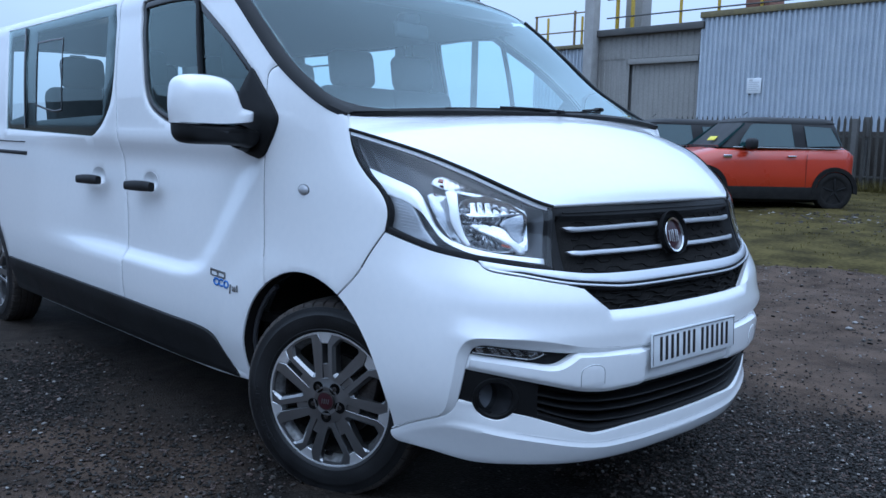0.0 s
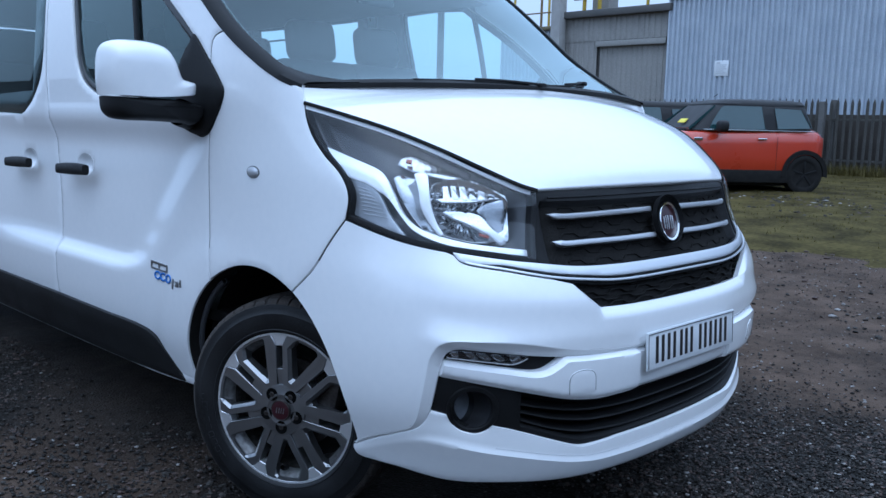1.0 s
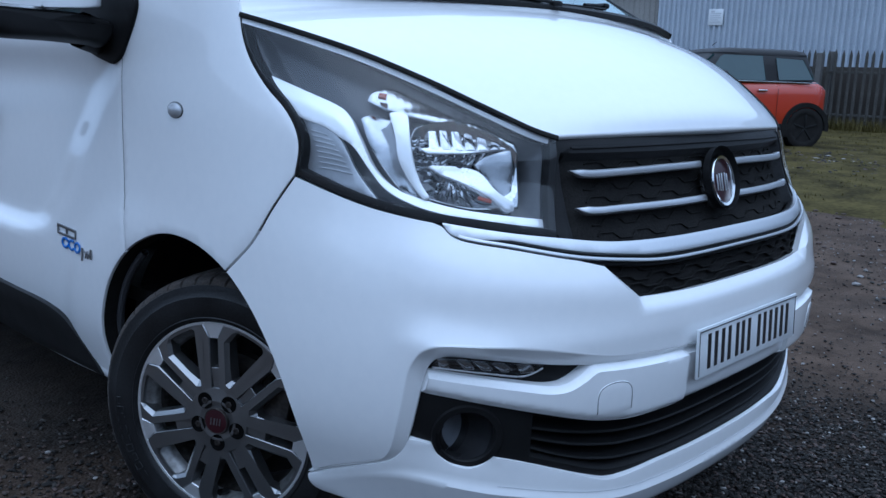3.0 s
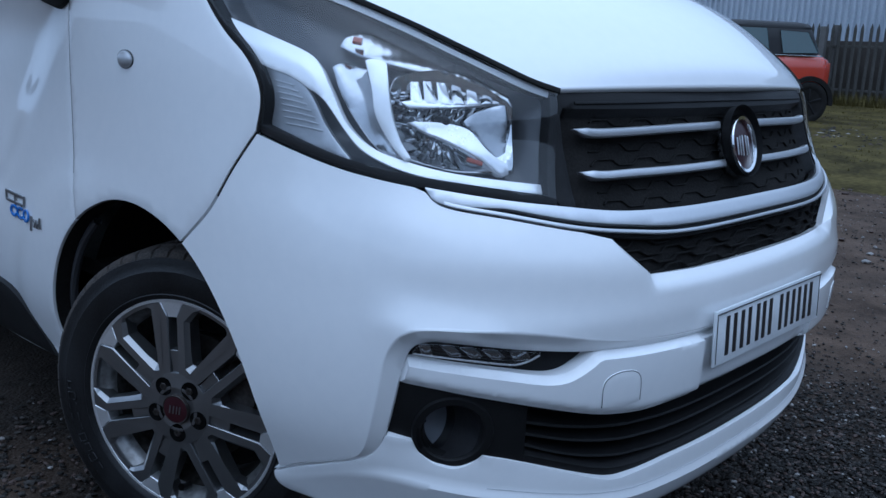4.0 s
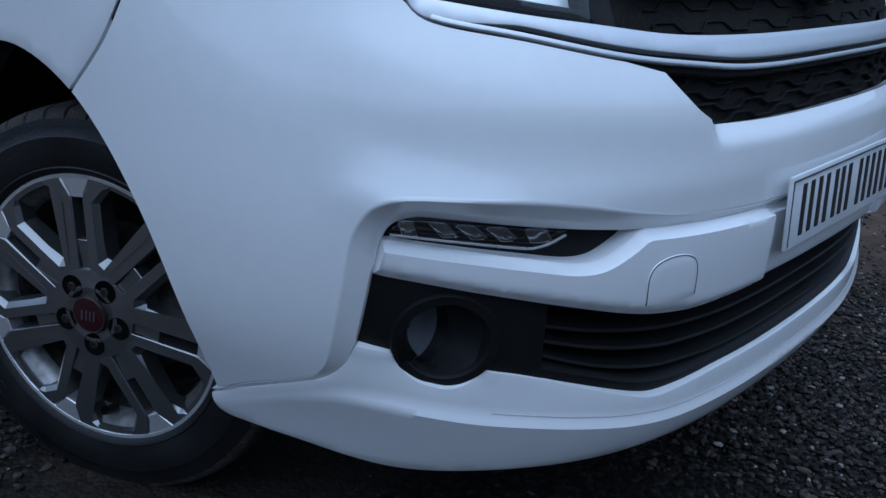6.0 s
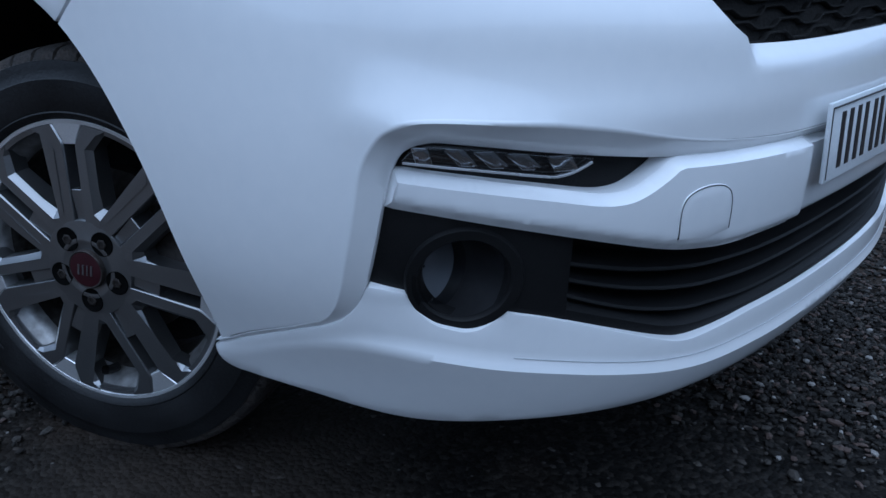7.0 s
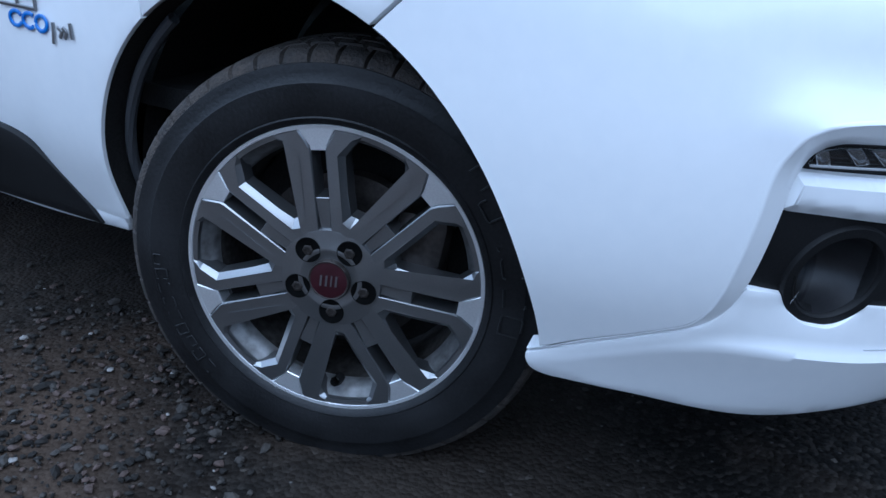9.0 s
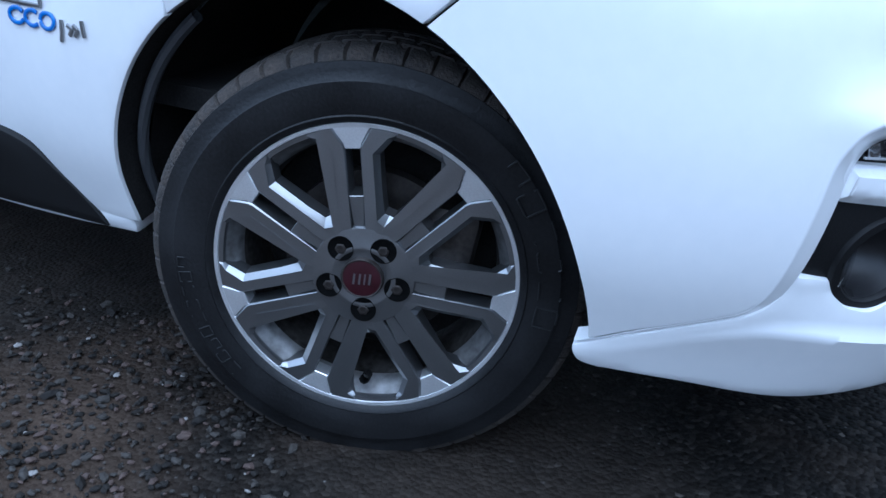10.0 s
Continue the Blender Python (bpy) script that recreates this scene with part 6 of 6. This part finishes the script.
tagged(part("plinth_wall", block((0.3, 15.4, 1.45), (18.75, 3.4, 0.95), 0.02), material("dark_brick_plinth", (0.030, 0.026, 0.022), (0.058, 0.050, 0.042), 0.9, 0.95, scale=3, fine=40, bump=0.5)), "low dark brick plinth behind the palisade fence", "wall", kind="structure")

# ---- pole seen through the windscreen ----
tagged(part("utility_pole", tube([(26, 26.5, 0.2), (26, 26.5, 5), (26, 26.5, 12)], 0.16, 12), DARKSTEEL), "dark utility pole beyond the yard", "pole")

# ---- parked cars ----
ORANGE = material("orange_paint", (0.36, 0.030, 0.009), (0.40, 0.037, 0.011), 0.25, 0.32, scale=2, coat=0.5)
CARBLACK = material("black_car_paint", (0.012, 0.012, 0.014), (0.02, 0.02, 0.022), 0.16, 0.25, scale=2, coat=0.8)
ROOFBLACK = material("black_roof", (0.006, 0.006, 0.007), (0.011, 0.011, 0.012), 0.5, 0.6, scale=3, spec=0.3)
CARGLASS = material("dark_car_glass", (0.014, 0.04, 0.043), (0.022, 0.055, 0.058), 0.05, 0.1, scale=3, spec=0.9)


def small_car(name, at, paint, label, tall=1.0):
    """A three-door hatchback: x across, +y ahead, origin on the ground at its middle."""
    car = thing(name, label, "car", at=at)
    rows = []
    for y, w, low, belt in ((-1.80, 0.62, 0.42, 0.80), (-1.74, 0.74, 0.30, 0.90), (-1.45, 0.82, 0.22, 0.955), (-0.8, 0.845, 0.20, 0.955), (0.0, 0.845, 0.20, 0.935), (0.75, 0.845, 0.20, 0.915), (1.05, 0.83, 0.20, 0.90), (1.5, 0.78, 0.22, 0.80), (1.76, 0.66, 0.32, 0.68), (1.83, 0.52, 0.42, 0.60)):
        ring = []
        for a, b in ((-0.55, 0.0), (-0.93, 0.03), (-1.0, 0.18), (-1.0, 0.45), (-0.985, 0.75), (-0.95, 0.93), (-0.86, 1.0), (-0.4, 1.03), (0, 1.035), (0.4, 1.03), (0.86, 1.0), (0.95, 0.93), (0.985, 0.75), (1.0, 0.45), (1.0, 0.18), (0.93, 0.03), (0.55, 0.0)):
            ring.append((a * w, y, (low + (belt - low) * b) * tall))
        rows.append(ring)
    bm = loft(rows, True)
    for ring in (rows[0], rows[-1]):
        bm.faces.new([min(bm.verts, key=lambda v: (v.co - Vector(q)).length_squared) for q in ring])
    part("body", bm, paint, car, sharp=50)
    cab = []
    for k, (z, front, rear, w) in enumerate(((0.93, 1.00, -1.70, 0.79), (1.15, 0.70, -1.60, 0.733), (1.32, 0.46, -1.48, 0.68), (1.375, 0.25, -1.36, 0.60))):
        ring = []
        for a in np.linspace(0, 2 * math.pi, 40, endpoint=False):
            c, s = math.cos(a), math.sin(a)
            c, s = math.copysign(abs(c) ** 0.30, c), math.copysign(abs(s) ** 0.35, s)
            ring.append((w * c, (front + rear) / 2 + (front - rear) / 2 * s, z * tall))
        cab.append(ring)
    part("cabin", loft(cab, True), ROOFBLACK, car, sharp=50)
    top = [[(x * f, -0.555 + (y + 0.555) * f, (z + dz) * tall) for x, y, z in [(p[0], p[1], p[2] / tall) for p in cab[2]]] for f, dz in ((1.01, -0.03), (1.005, 0.012), (0.94, 0.055), (0.7, 0.085), (0.01, 0.095))]
    part("roof", loft(top, True), ROOFBLACK, car, "black roof")

    def pane(pname, corners, off):
        pts = [Vector(c) for c in corners]
        n = (pts[1] - pts[0]).cross(pts[2] - pts[0]).normalized() * off
        bm = loft([[p + n for p in pts], [p - n * 0.3 for p in pts]], True)
        bm.verts.ensure_lookup_table()
        bm.faces.new([min(bm.verts, key=lambda v: (v.co - (p + n)).length_squared) for p in pts])
        bmesh.ops.recalc_face_normals(bm, faces=bm.faces)
        return part(pname, bm, CARGLASS, car)

    def on_side(sx, y, z):
        w = 0.79 - 0.282 * (z - 0.93)
        return (sx * (w + 0.016), y, z * tall)

    for sx in (-1, 1):
        pane("side_window", [on_side(sx, *q) for q in ((-0.40, 0.955), (0.66, 0.955), (0.60, 1.06), (0.42, 1.27), (0.35, 1.30), (-0.36, 1.30))], 0.004)
        pane("side_window", [on_side(sx, *q) for q in ((-1.46, 0.985), (-0.64, 0.965), (-0.60, 1.28), (-1.18, 1.265))], 0.004)
        part("waist_strip", block((0.012, 2.35, 0.016), (sx * 0.812, -0.40, 0.938 * tall), 0.003), CHROME, car, "chrome waist strip")
        part("door_handle", block((0.03, 0.17, 0.028), (sx * 0.845, -0.33, 0.815 * tall), 0.008), CHROME, car)
        part("side_vent", block((0.012, 0.16, 0.05), (sx * 0.842, 0.88, 0.80 * tall), 0.004), CHROME, car)
        part("door_mirror", block((0.24, 0.16, 0.18), (sx * 0.95, 0.50, 0.99 * tall), 0.06, 3), ROOFBLACK, car)
        part("sill", block((0.05, 2.0, 0.20), (sx * 0.832, 0.0, 0.26 * tall), 0.012), LINER, car)
        part("door_seam", block((0.004, 0.006, 0.52), (sx * 0.847, -0.62, 0.60 * tall)), INK, car)
        for y in (-1.18, 1.29):
            prof = [(math.cos(a), math.sin(a)) for a in np.linspace(-0.1, math.pi + 0.1, 28)]
            part("arch_trim", loft([[(sx * x, y + r * c, 0.31 + r * s) for c, s in prof] for x, r in ((0.78, 0.315), (0.862, 0.318), (0.866, 0.385), (0.80, 0.392))]), LINER, car, "black arch cladding")
            tyre = part("wheel", spun([(0.09, 0.20), (0.10, 0.26), (0.085, 0.305), (0, 0.312), (-0.085, 0.305), (-0.10, 0.27), (-0.095, 0.215), (-0.087, 0.205), (-0.084, 0.195), (-0.084, 0.0)], 40), LINER, car, "black alloy wheel")
            tyre.matrix_local = pose(sx * 0.765, y, 0.31, 0, 0, 0 if sx < 0 else 180)
            for k in range(5):
                part("spoke", block((0.02, 0.030, 0.20), (-0.084, 0, 0.105), 0.006), BLACK, tyre).rotation_euler = (2 * math.pi * k / 5, 0, 0)
    pane("windscreen", [(-0.66, 0.985, 0.955 * tall), (0.66, 0.985, 0.955 * tall), (0.56, 0.46, 1.30 * tall), (-0.56, 0.46, 1.30 * tall)], 0.034)
    pane("rear_window", [(0.60, -1.705, 0.98 * tall), (-0.60, -1.705, 0.98 * tall), (-0.52, -1.52, 1.28 * tall), (0.52, -1.52, 1.28 * tall)], 0.012)
    part("aerial", tube([(0, 0.2, 1.44 * tall), (0, 0.12, 1.49 * tall)], 0.006), BLACK, car)
    for sx in (-1, 1):
        part("tail_lamp", block((0.10, 0.05, 0.24), (sx * 0.66, -1.765, 0.74 * tall), 0.02), AMBER, car)
        part("headlamp", block((0.24, 0.12, 0.20), (sx * 0.56, 1.70, 0.66 * tall), 0.05, 3), PIPE, car)
    # black block added to darken the gap below the car, where shadow lies
    part("underbody", block((1.45, 3.0, 0.16), (0, 0, 0.20), 0.03), BLACK, car)
    # short tail, and the whole a little shorter
    for ob in car.children:
        kind = ob.name.split(".")[0]
        if kind == "wheel":
            ob.location.y *= 0.874
            continue
        ys = [v.co.y for v in ob.data.vertices]
        shift = (min(ys) + max(ys)) / 2 * -0.126
        for v in ob.data.vertices:
            y = v.co.y
            if kind == "arch_trim":
                v.co.y = y + shift
                continue
            knee = -1.0 if kind in ("cabin", "roof", "side_window", "rear_window", "waist_strip") else -1.3
            v.co.y = (y if y > knee else knee + (y - knee) * 0.62) * 0.874
    return car


small_car("hatchback", pose(11.05, 4.82, 0.262, 0, 0, 53) @ pose(0, -0.068, 0), ORANGE, "orange three-door hatchback with black roof parked on the grass", 1.05)
small_car("hatchback", pose(11.7, 6.95, 0.262, 0, 0, 53), CARBLACK, "black hatchback parked beside the orange one", 1.05)
tagged(part("yellow_paper", block((0.16, 0.10, 0.012), bevel=0.002, m=pose(11.05, 4.82, 0.262, 0, 0, 53) @ pose(-0.20, 0.70, 1.118, -38, 0, 20)), material("yellow_card", (0.65, 0.55, 0.03), (0.7, 0.62, 0.08), 0.6, scale=20)), "crumpled yellow paper under the hatchback's windscreen wiper", "paper")


# ---- unseen plain walls added behind the camera, closing the yard and blocking low sky ----
ENCLOSE = material("plain_wall", (0.10, 0.10, 0.10), (0.15, 0.148, 0.145), 0.85, 0.95, scale=0.6, fine=10)
for name, size, at in (("wall_west", (0.4, 90, 3.6), (-16, 10, 1.7)), ("wall_south", (70, 0.4, 6.4), (8, -16, 3.1))):
    tagged(part(name, block(size, at), ENCLOSE), "plain grey unseen wall added to close the yard", "wall", kind="structure")
